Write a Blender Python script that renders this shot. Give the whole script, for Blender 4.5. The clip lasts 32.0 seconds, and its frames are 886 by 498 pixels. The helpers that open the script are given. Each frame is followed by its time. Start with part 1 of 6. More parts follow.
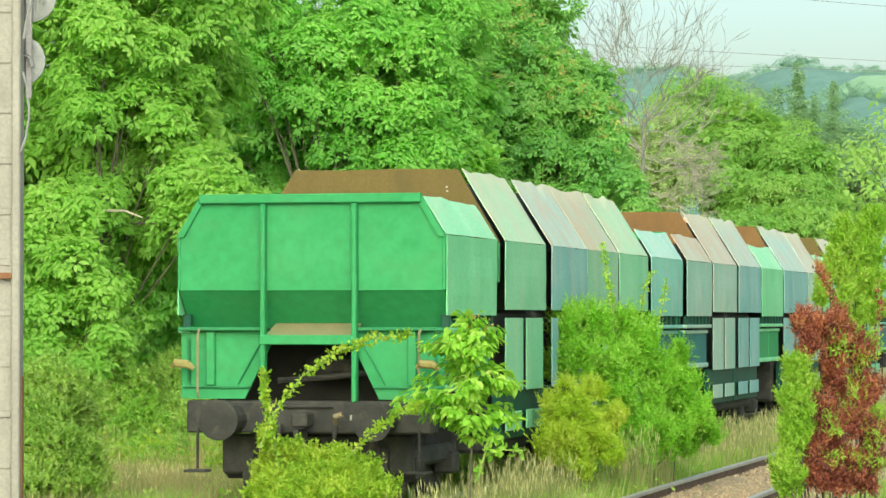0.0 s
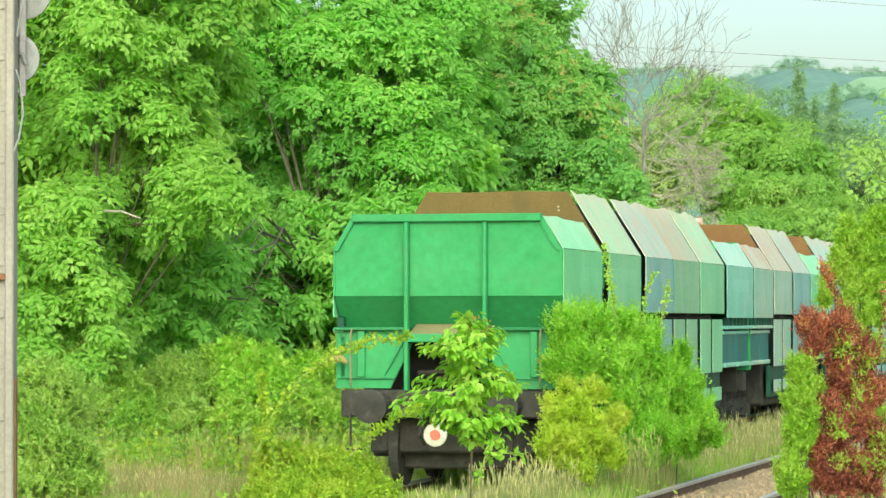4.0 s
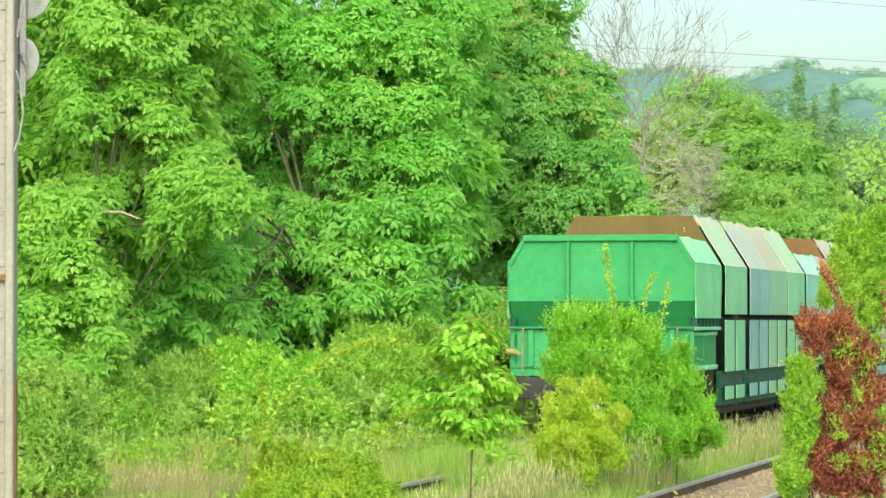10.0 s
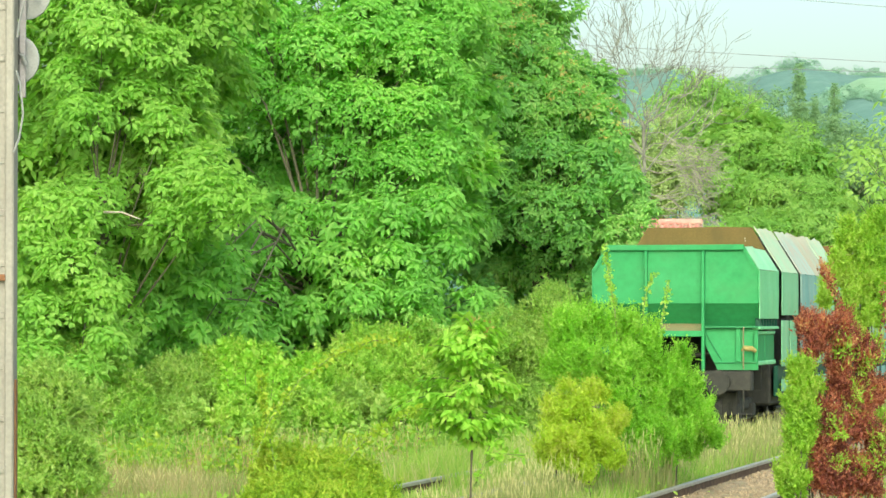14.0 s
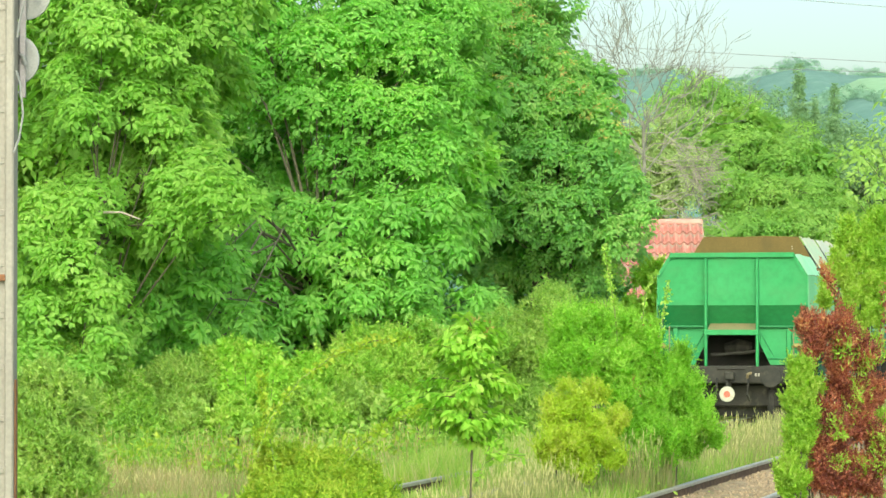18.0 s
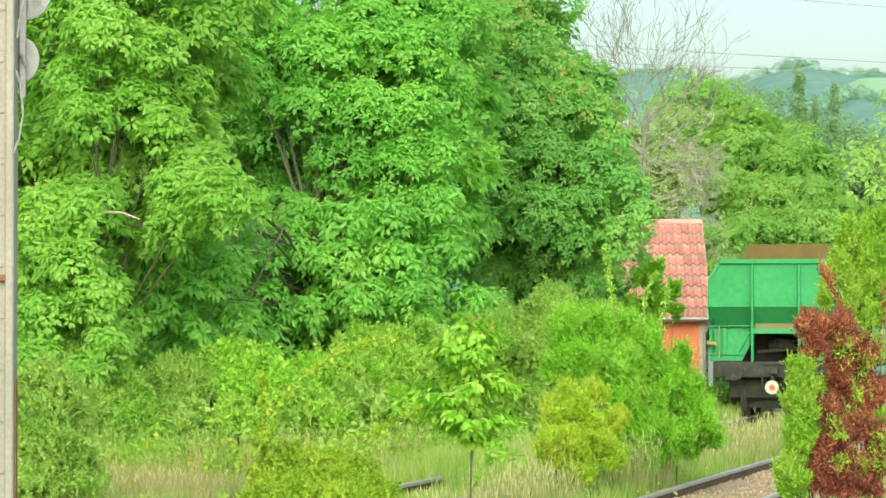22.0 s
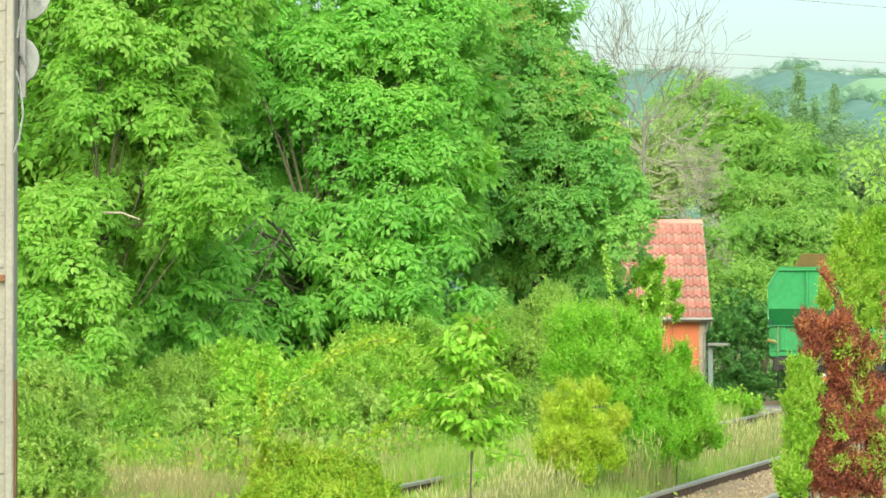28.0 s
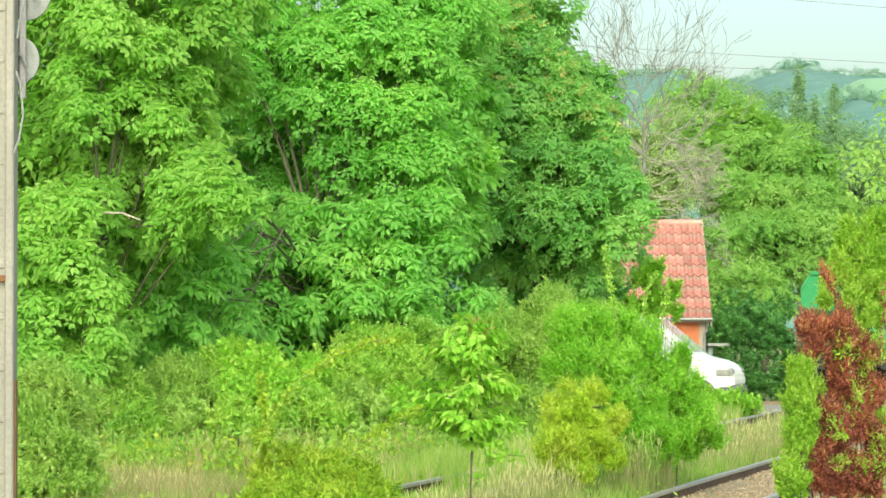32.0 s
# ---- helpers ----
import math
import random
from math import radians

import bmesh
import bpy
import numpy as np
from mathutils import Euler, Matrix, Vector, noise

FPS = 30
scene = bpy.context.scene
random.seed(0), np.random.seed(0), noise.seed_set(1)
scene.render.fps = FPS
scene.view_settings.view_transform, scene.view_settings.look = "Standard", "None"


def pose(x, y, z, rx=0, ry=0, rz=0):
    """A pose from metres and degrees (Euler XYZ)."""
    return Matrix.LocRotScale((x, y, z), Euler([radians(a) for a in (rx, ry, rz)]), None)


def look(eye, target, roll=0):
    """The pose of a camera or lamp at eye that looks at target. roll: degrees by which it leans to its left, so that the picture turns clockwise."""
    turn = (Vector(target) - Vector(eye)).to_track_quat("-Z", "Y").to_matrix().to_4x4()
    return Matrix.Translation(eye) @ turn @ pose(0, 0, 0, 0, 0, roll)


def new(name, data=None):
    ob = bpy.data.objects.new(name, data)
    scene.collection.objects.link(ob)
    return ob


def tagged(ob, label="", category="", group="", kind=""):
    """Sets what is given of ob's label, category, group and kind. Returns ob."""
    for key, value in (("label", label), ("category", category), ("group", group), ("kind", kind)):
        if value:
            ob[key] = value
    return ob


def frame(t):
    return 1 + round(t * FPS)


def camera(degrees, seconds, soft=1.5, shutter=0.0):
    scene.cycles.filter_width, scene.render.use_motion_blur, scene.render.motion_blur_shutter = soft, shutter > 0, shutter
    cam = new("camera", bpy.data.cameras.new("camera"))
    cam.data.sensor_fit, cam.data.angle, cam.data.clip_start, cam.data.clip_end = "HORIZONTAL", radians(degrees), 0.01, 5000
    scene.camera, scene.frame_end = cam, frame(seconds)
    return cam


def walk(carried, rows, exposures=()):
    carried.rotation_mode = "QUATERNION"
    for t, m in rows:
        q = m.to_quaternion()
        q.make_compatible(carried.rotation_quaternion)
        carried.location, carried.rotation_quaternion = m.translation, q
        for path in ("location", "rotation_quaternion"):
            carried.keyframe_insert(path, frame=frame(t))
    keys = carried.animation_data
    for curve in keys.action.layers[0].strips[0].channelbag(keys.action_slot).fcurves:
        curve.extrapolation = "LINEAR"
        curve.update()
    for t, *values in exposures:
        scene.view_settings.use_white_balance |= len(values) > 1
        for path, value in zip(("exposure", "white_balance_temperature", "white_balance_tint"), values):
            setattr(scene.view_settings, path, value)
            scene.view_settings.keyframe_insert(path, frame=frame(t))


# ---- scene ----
cam = camera(15.40, 32.0, soft=1.55)
TILT = 91.235
PX = 0.00988
walk(cam, [
    (0.0, pose(0, -0.45, 2.19, TILT - 3 * PX, 0, 0)),
    (0.25, pose(0, -0.2, 2.19, TILT - 5 * PX, 0, 0)),
    (0.5, pose(0, 0, 2.19, TILT - 6 * PX, 0, 0)),
    (1.0, pose(0, 0, 2.19, TILT - 5 * PX, 0, 0)),
    (1.5, pose(0, 0, 2.19, TILT - 1 * PX, 0, 0)),
    (2.0, pose(0, 0, 2.19, TILT - 0.5 * PX, 0, 0)),
    (8.0, pose(0, 0, 2.19, TILT + 0.5 * PX, 0, 0)),
    (20.0, pose(0, 0, 2.19, TILT + 1.5 * PX, 0, 0)),
    (32.0, pose(0, 0, 2.19, TILT + 2.5 * PX, 0, 0)),
], exposures=[(0.0, 1.32, 6700, -4), (1.0, 1.38, 6700, -4), (3.0, 1.38, 6700, -4), (8.0, 1.45, 6700, -4), (32.0, 1.45, 6700, -4)])

# ---- light: bright overcast ----
world = bpy.data.worlds.new("overcast_sky")
scene.world = world
world.use_nodes = True
wn, wl = world.node_tree.nodes, world.node_tree.links
sky = wn.new("ShaderNodeTexSky")
sky.sky_type, sky.sun_disc = "NISHITA", False
sky.sun_elevation, sky.sun_rotation = radians(29), radians(189)
sky.air_density, sky.dust_density, sky.ozone_density = 1.0, 4.0, 1.0
wl.new(sky.outputs[0], wn["Background"].inputs[0])
wn["Background"].inputs[1].default_value = 0.105
sun_data = bpy.data.lights.new("sun", "SUN")
sun_data.energy, sun_data.angle, sun_data.color = 2.0, radians(75), (1.0, 0.97, 0.9)
sun = new("sun", sun_data)
# the bright part of the cloud stands behind the camera, to its right
sun.matrix_world = look((10, -30, 33), (0, 30, 0))


# ---- materials ----
def nodes(name):
    m = bpy.data.materials.new(name)
    m.use_nodes = True
    t = m.node_tree
    return m, t.nodes, t.links, t.nodes["Principled BSDF"]


def ramp(n, stops):
    r = n.new("ShaderNodeValToRGB")
    e = r.color_ramp.elements
    while len(e) < len(stops):
        e.new(0.5)
    for k, (p, c) in enumerate(stops):
        e[k].position, e[k].color = p, (*c, 1)
    return r


def noise_node(n, l, scale, detail=5.0, stretch=(1, 1, 1), coords="Object"):
    tc, mp, nz = n.new("ShaderNodeTexCoord"), n.new("ShaderNodeMapping"), n.new("ShaderNodeTexNoise")
    mp.inputs["Scale"].default_value = stretch
    nz.inputs["Scale"].default_value, nz.inputs["Detail"].default_value = scale, detail
    l.new(tc.outputs[coords], mp.inputs[0])
    l.new(mp.outputs[0], nz.inputs["Vector"])
    return nz


def mix(n, l, fac, a, b, mode="MIX"):
    x = n.new("ShaderNodeMix")
    x.data_type, x.blend_type = "RGBA", mode
    for sock, v in ((0, fac), (6, a), (7, b)):
        if isinstance(v, (int, float)):
            x.inputs[sock].default_value = v
        elif isinstance(v, tuple):
            x.inputs[sock].default_value = (*v, 1)
        else:
            l.new(v, x.inputs[sock])
    return x.outputs[2]


def surface(name, a, b, dirt=None, scale=3.0, fine=40.0, rough=0.7, metal=0.0, bump=0.15, streak=(1, 1, 1), dirt_at=(0.55, 0.75), spec=0.4):
    """Two tones in large patches, a fine grain over them, and dirt or rust in blotches."""
    m, n, l, p = nodes(name)
    big = noise_node(n, l, scale, 4, streak)
    grain = noise_node(n, l, fine, 3)
    r = ramp(n, [(0.35, a), (0.65, b)])
    l.new(big.outputs[0], r.inputs[0])
    g = ramp(n, [(0.3, (0.78, 0.78, 0.78)), (0.7, (1.1, 1.1, 1.1))])
    l.new(grain.outputs[0], g.inputs[0])
    c = mix(n, l, 0.6, r.outputs[0], g.outputs[0], "MULTIPLY")
    if dirt:
        d = noise_node(n, l, scale * 1.7, 8, streak)
        k = ramp(n, [(dirt_at[0], (0, 0, 0)), (dirt_at[1], (1, 1, 1))])
        l.new(d.outputs[0], k.inputs[0])
        c = mix(n, l, k.outputs[0], c, dirt)
    l.new(c, p.inputs["Base Color"])
    p.inputs["Roughness"].default_value, p.inputs["Metallic"].default_value = rough, metal
    p.inputs["Specular IOR Level"].default_value = spec
    bp = n.new("ShaderNodeBump")
    bp.inputs["Strength"].default_value, bp.inputs["Distance"].default_value = bump, 0.02
    l.new(grain.outputs[0], bp.inputs["Height"])
    l.new(bp.outputs[0], p.inputs["Normal"])
    return m


def leafy(name, tones, patch=0.6, trans=0.55, rough=0.55, swing=1.6, each=0.75):
    """Leaves: every leaf its own tone, larger patches lighter and yellower, light passing through."""
    m, n, l, p = nodes(name)
    geo = n.new("ShaderNodeNewGeometry")
    r = ramp(n, [(k / (len(tones) - 1), c) for k, c in enumerate(tones)])
    nz = noise_node(n, l, patch, 2)
    add = n.new("ShaderNodeMath")
    add.operation = "MULTIPLY_ADD"
    add.inputs[1].default_value, add.inputs[2].default_value = swing, 0.555 - each / 2 - swing / 2
    l.new(nz.outputs[0], add.inputs[0])
    mid = n.new("ShaderNodeMath")
    mid.operation = "MULTIPLY_ADD"
    mid.inputs[1].default_value = each
    l.new(geo.outputs["Random Per Island"], mid.inputs[0])
    l.new(add.outputs[0], mid.inputs[2])
    l.new(mid.outputs[0], r.inputs[0])
    l.new(r.outputs[0], p.inputs["Base Color"])
    p.inputs["Roughness"].default_value = rough
    p.inputs["Specular IOR Level"].default_value = 0.28
    tr, mx = n.new("ShaderNodeBsdfTranslucent"), n.new("ShaderNodeMixShader")
    mx.inputs[0].default_value = trans
    l.new(mix(n, l, 1.0, r.outputs[0], (1.5, 1.45, 0.8), "MULTIPLY"), tr.inputs[0])
    l.new(p.outputs[0], mx.inputs[1])
    l.new(tr.outputs[0], mx.inputs[2])
    l.new(mx.outputs[0], n["Material Output"].inputs[0])
    return m


WALNUT = leafy("walnut_leaves", [(0.143, 0.349, 0.080), (0.183, 0.420, 0.090), (0.230, 0.481, 0.105), (0.321, 0.546, 0.143)], 0.45, 0.58, swing=1.5, each=0.5)
WALNUT_OLD = leafy("old_walnut_leaves", [(0.154, 0.334, 0.066), (0.191, 0.391, 0.072), (0.235, 0.439, 0.085), (0.317, 0.501, 0.129)], 0.45, 0.58, swing=1.5, each=0.5)
WALNUT_DEEP = leafy("deep_leaves", [(0.140, 0.331, 0.111), (0.182, 0.396, 0.113), (0.236, 0.455, 0.127), (0.348, 0.497, 0.181)], 0.6, 0.58, swing=1.6, each=0.5)
SHRUB = leafy("shrub_leaves", [(0.141, 0.304, 0.050), (0.212, 0.406, 0.072), (0.291, 0.486, 0.087), (0.421, 0.528, 0.200)], 1.5)
LIME = leafy("young_leaves", [(0.174, 0.364, 0.051), (0.244, 0.449, 0.067), (0.325, 0.523, 0.090), (0.428, 0.544, 0.165)], 2.0, 0.5)
GOLD = leafy("yellow_green_leaves", [(0.274, 0.437, 0.041), (0.356, 0.518, 0.058), (0.432, 0.558, 0.077), (0.498, 0.558, 0.144)], 2.0, 0.55)
GREY = leafy("grey_green_leaves", [(0.169, 0.325, 0.060), (0.239, 0.405, 0.088), (0.310, 0.468, 0.123), (0.391, 0.513, 0.179)], 2.0)
# the red bush in two tones: RED for shaded leaves, CORAL for highlights
RED = leafy("red_leaves", [(0.145, 0.054, 0.051), (0.223, 0.076, 0.064), (0.336, 0.110, 0.090), (0.469, 0.208, 0.129)], 3.5, each=1.05)
CORAL = leafy("coral_highlight_leaves", [(0.281, 0.073, 0.057), (0.374, 0.106, 0.079), (0.469, 0.184, 0.113), (0.515, 0.349, 0.182)], 3.0, each=1.0)
OLIVE = leafy("olive_leaves", [(0.147, 0.283, 0.024), (0.228, 0.387, 0.036), (0.316, 0.456, 0.049), (0.410, 0.490, 0.086)], 3.0, 0.5)
RUSSET = leafy("russet_dry_grass", [(0.24, 0.24, 0.1), (0.33, 0.29, 0.14), (0.42, 0.34, 0.2), (0.47, 0.38, 0.25)], 1.2)
# darkened leaf colour that carries the shade under and behind the trees
SHADE_LEAVES = leafy("shade_toned_leaves", [(0.063, 0.200, 0.055), (0.089, 0.250, 0.063), (0.114, 0.300, 0.075), (0.151, 0.350, 0.089)], 0.8, 0.3)
SEED = leafy("seed_heads", [(0.4, 0.42, 0.18), (0.48, 0.48, 0.24), (0.55, 0.53, 0.28), (0.6, 0.56, 0.32)], 1.2)
FAR = leafy("far_leaves", [(0.150, 0.328, 0.077), (0.190, 0.376, 0.088), (0.241, 0.425, 0.104), (0.312, 0.473, 0.137)], 0.45, each=0.5)
# greyed greens with the distance haze painted into the leaf colour
HAZY = leafy("haze_tinted_leaves", [(0.141, 0.264, 0.145), (0.163, 0.290, 0.158), (0.185, 0.317, 0.176), (0.211, 0.343, 0.189)], 0.2, 0.5, 0.9)
YOUNG = leafy("fresh_leaves", [(0.169, 0.386, 0.040), (0.229, 0.468, 0.054), (0.298, 0.528, 0.076), (0.378, 0.538, 0.120)], 3.0, 0.5)
LOCUST = leafy("locust_leaves", [(0.163, 0.378, 0.041), (0.221, 0.472, 0.051), (0.288, 0.539, 0.073), (0.362, 0.566, 0.125)], 2.0, 0.55)
GRASS = leafy("green_grass", [(0.149, 0.298, 0.046), (0.215, 0.378, 0.068), (0.321, 0.433, 0.103), (0.428, 0.433, 0.228)], 1.2)
SOFT = leafy("soft_green_leaves", [(0.2, 0.37, 0.09), (0.24, 0.42, 0.1), (0.28, 0.46, 0.12), (0.33, 0.49, 0.15)], 1.0, each=0.5)
TIPS = leafy("bronze_leaf_tips", [(0.3, 0.25, 0.08), (0.38, 0.3, 0.1), (0.42, 0.36, 0.12), (0.46, 0.42, 0.15)], 2.0)
SAGE = leafy("pale_sage_leaves", [(0.21, 0.32, 0.13), (0.26, 0.37, 0.15), (0.31, 0.42, 0.18), (0.36, 0.45, 0.2)], 0.5, each=0.5)
STRAW = leafy("dry_grass", [(0.171, 0.231, 0.077), (0.239, 0.282, 0.111), (0.316, 0.325, 0.154), (0.385, 0.359, 0.205)], 1.2)
BARK = surface("bark", (0.075, 0.07, 0.045), (0.12, 0.112, 0.075), (0.06, 0.075, 0.035), 5, 40, 0.9, 0, 0.5, (1, 1, 0.25))
DEAD = surface("dead_wood", (0.12, 0.13, 0.105), (0.175, 0.185, 0.15), None, 5, 40, 0.9)
SOIL = surface("overgrown_soil", (0.15, 0.21, 0.05), (0.24, 0.23, 0.1), (0.27, 0.2, 0.12), 0.7, 14, 0.95, 0, 0.6)
BALLAST = surface("ballast_stone", (0.22, 0.17, 0.105), (0.33, 0.26, 0.165), (0.16, 0.2, 0.07), 6, 30, 0.95, 0, 0.8)
DUST = surface("dirt_road", (0.24, 0.17, 0.09), (0.32, 0.24, 0.13), (0.15, 0.14, 0.06), 2, 18, 0.95, 0, 0.5)
RAIL_SIDE = surface("rusty_rail", (0.07, 0.045, 0.03), (0.13, 0.085, 0.055), None, 6, 50, 0.8, 0.2)
RAIL_HEAD = surface("worn_rail_head", (0.3, 0.3, 0.27), (0.38, 0.38, 0.34), (0.22, 0.18, 0.14), 5, 50, 0.45, 0.3)
BRIGHT = leafy("bright_yellow_green_leaves", [(0.171, 0.354, 0.040), (0.243, 0.436, 0.055), (0.323, 0.502, 0.077), (0.405, 0.529, 0.136)], 2.0, 0.55)
CANE = surface("green_cane", (0.14, 0.24, 0.04), (0.2, 0.28, 0.07), (0.2, 0.14, 0.07), 8, 40, 0.7)
TIMBER = surface("tarred_timber", (0.06, 0.045, 0.035), (0.12, 0.1, 0.08), None, 5, 40, 0.9, 0, 0.4)
CONCRETE = surface("pole_concrete", (0.205, 0.2, 0.18), (0.25, 0.245, 0.22), (0.16, 0.15, 0.13), 2.5, 30, 0.9, 0, 0.3, (1, 1, 0.3), (0.6, 0.8))
RUST = surface("rusted_steel", (0.13, 0.06, 0.03), (0.2, 0.1, 0.045), (0.09, 0.05, 0.03), 3, 30, 0.85, 0, 0.3)
WIRE = surface("dull_wire", (0.13, 0.15, 0.15), (0.18, 0.2, 0.2), None, 5, 30, 0.6)

# ---- small builders ----
RND = np.random.default_rng(7)


def obj(name, bm, material, parent=None, label=""):
    me = bpy.data.meshes.new(name)
    bm.to_mesh(me)
    bm.free()
    me.materials.append(material)
    ob = new(name, me)
    if parent is not None:
        ob.parent = parent
    if label:
        tagged(ob, label)
    return ob


def part(name, bm, material, parent, label=""):
    return obj(name, bm, material, parent, label)


def thing(name, m, label, category, group="", kind=""):
    ob = new(name)
    ob.matrix_world = m
    return tagged(ob, label, category, group, kind)


def boxes(*rows, bevel=0.0):
    """Boxes (x0, x1, y0, y1, z0, z1) in one bmesh, with softened edges."""
    bm = bmesh.new()
    for x0, x1, y0, y1, z0, z1 in rows:
        v = [bm.verts.new((x, y, z)) for x in (x0, x1) for y in (y0, y1) for z in (z0, z1)]
        for a, b, c, d in ((0, 1, 3, 2), (4, 6, 7, 5), (0, 4, 5, 1), (2, 3, 7, 6), (0, 2, 6, 4), (1, 5, 7, 3)):
            bm.faces.new((v[a], v[b], v[c], v[d]))
    if bevel:
        bmesh.ops.bevel(bm, geom=bm.edges[:], offset=bevel, segments=1, affect="EDGES")
    return bm


def prism(outline, axis, a, b, bm=None):
    """An outline of (u, v) pairs pushed from a to b along an axis: x takes (y, z), y takes (x, z), z takes (x, y)."""
    bm = bm or bmesh.new()
    put = {"x": lambda u, v, w: (w, u, v), "y": lambda u, v, w: (u, w, v), "z": lambda u, v, w: (u, v, w)}[axis]
    r0 = [bm.verts.new(put(u, v, a)) for u, v in outline]
    r1 = [bm.verts.new(put(u, v, b)) for u, v in outline]
    k = len(outline)
    for i in range(k):
        bm.faces.new((r0[i], r0[(i + 1) % k], r1[(i + 1) % k], r1[i]))
    bm.faces.new(r0[::-1])
    bm.faces.new(r1)
    bmesh.ops.recalc_face_normals(bm, faces=bm.faces[:])
    return bm


def tube(points, radii, sides=7, bm=None):
    """A tapered tube through points."""
    bm = bm or bmesh.new()
    rings = []
    pts = [Vector(p) for p in points]
    for k, p in enumerate(pts):
        way = (pts[min(k + 1, len(pts) - 1)] - pts[max(k - 1, 0)]).normalized()
        side = way.orthogonal().normalized()
        other = way.cross(side)
        r = radii[k] if isinstance(radii, (list, tuple)) else radii
        rings.append([bm.verts.new(p + (side * math.cos(a) + other * math.sin(a)) * r)
                      for a in (2 * math.pi * i / sides for i in range(sides))])
    for a, b in zip(rings, rings[1:]):
        # match ring starts so that the tube does not twist
        off = min(range(sides), key=lambda o: (b[o].co - a[0].co).length)
        for i in range(sides):
            bm.faces.new((a[i], a[(i + 1) % sides], b[(i + 1 + off) % sides], b[(i + off) % sides]))
    bm.faces.new(rings[0][::-1])
    bm.faces.new(rings[-1])
    return bm


def disc(center, axis, radius, depth, sides=24, bm=None, inner=None):
    """A short turned drum whose face looks along -axis, with an optional smaller face ring."""
    c, w = Vector(center), Vector(axis)
    bm = bm or bmesh.new()
    inner = radius * 0.86 if inner is None else inner
    return tube([c, c + w * depth * 0.12, c + w * depth], [inner, radius, radius], sides, bm)


def mesh_of(name, verts, faces_per, index, material, parent=None):
    """A mesh from arrays: faces all with the same number of corners."""
    me = bpy.data.meshes.new(name)
    nv, nf = len(verts), len(index) // faces_per
    me.vertices.add(nv)
    me.vertices.foreach_set("co", np.asarray(verts, np.float32).ravel())
    me.loops.add(len(index))
    me.loops.foreach_set("vertex_index", np.asarray(index, np.int32))
    me.polygons.add(nf)
    me.polygons.foreach_set("loop_start", np.arange(0, nf * faces_per, faces_per, dtype=np.int32))
    me.update(calc_edges=True)
    me.validate()
    me.materials.append(material)
    ob = new(name, me)
    if parent is not None:
        ob.parent = parent
    return ob


def unit(v):
    return v / np.maximum(np.linalg.norm(v, axis=-1, keepdims=True), 1e-6)


def leaf_mesh(name, base, way, across, size, width, material, parent=None, simple=False):
    """Folded pointed leaves: base points, directions, cross directions and lengths."""
    n = len(base)
    up = unit(np.cross(across, way))
    s = size[:, None]
    if simple:
        v = np.stack([base, base + way * s * 0.45 + across * s * width * 0.5 + up * s * 0.08, base + way * s - up * s * 0.06,
                      base + way * s * 0.45 - across * s * width * 0.5 + up * s * 0.08], 1)
        return mesh_of(name, v.reshape(-1, 3), 4, np.arange(n * 4), material, parent)
    v = np.empty((n, 6, 3))
    v[:, 0] = base
    v[:, 1] = base + way * s * 0.35 + across * s * width * 0.5 + up * s * 0.09
    v[:, 2] = base + way * s * 0.7 + across * s * width * 0.4 + up * s * 0.04
    v[:, 3] = base + way * s
    v[:, 4] = base + way * s * 0.7 - across * s * width * 0.4 + up * s * 0.04
    v[:, 5] = base + way * s * 0.35 - across * s * width * 0.5 + up * s * 0.09
    v[:, 3] -= up * s * 0.1
    quad = np.array([0, 1, 2, 3, 0, 3, 4, 5])
    index = (np.arange(n)[:, None] * 6 + quad[None]).ravel()
    return mesh_of(name, v.reshape(-1, 3), 4, index, material, parent)


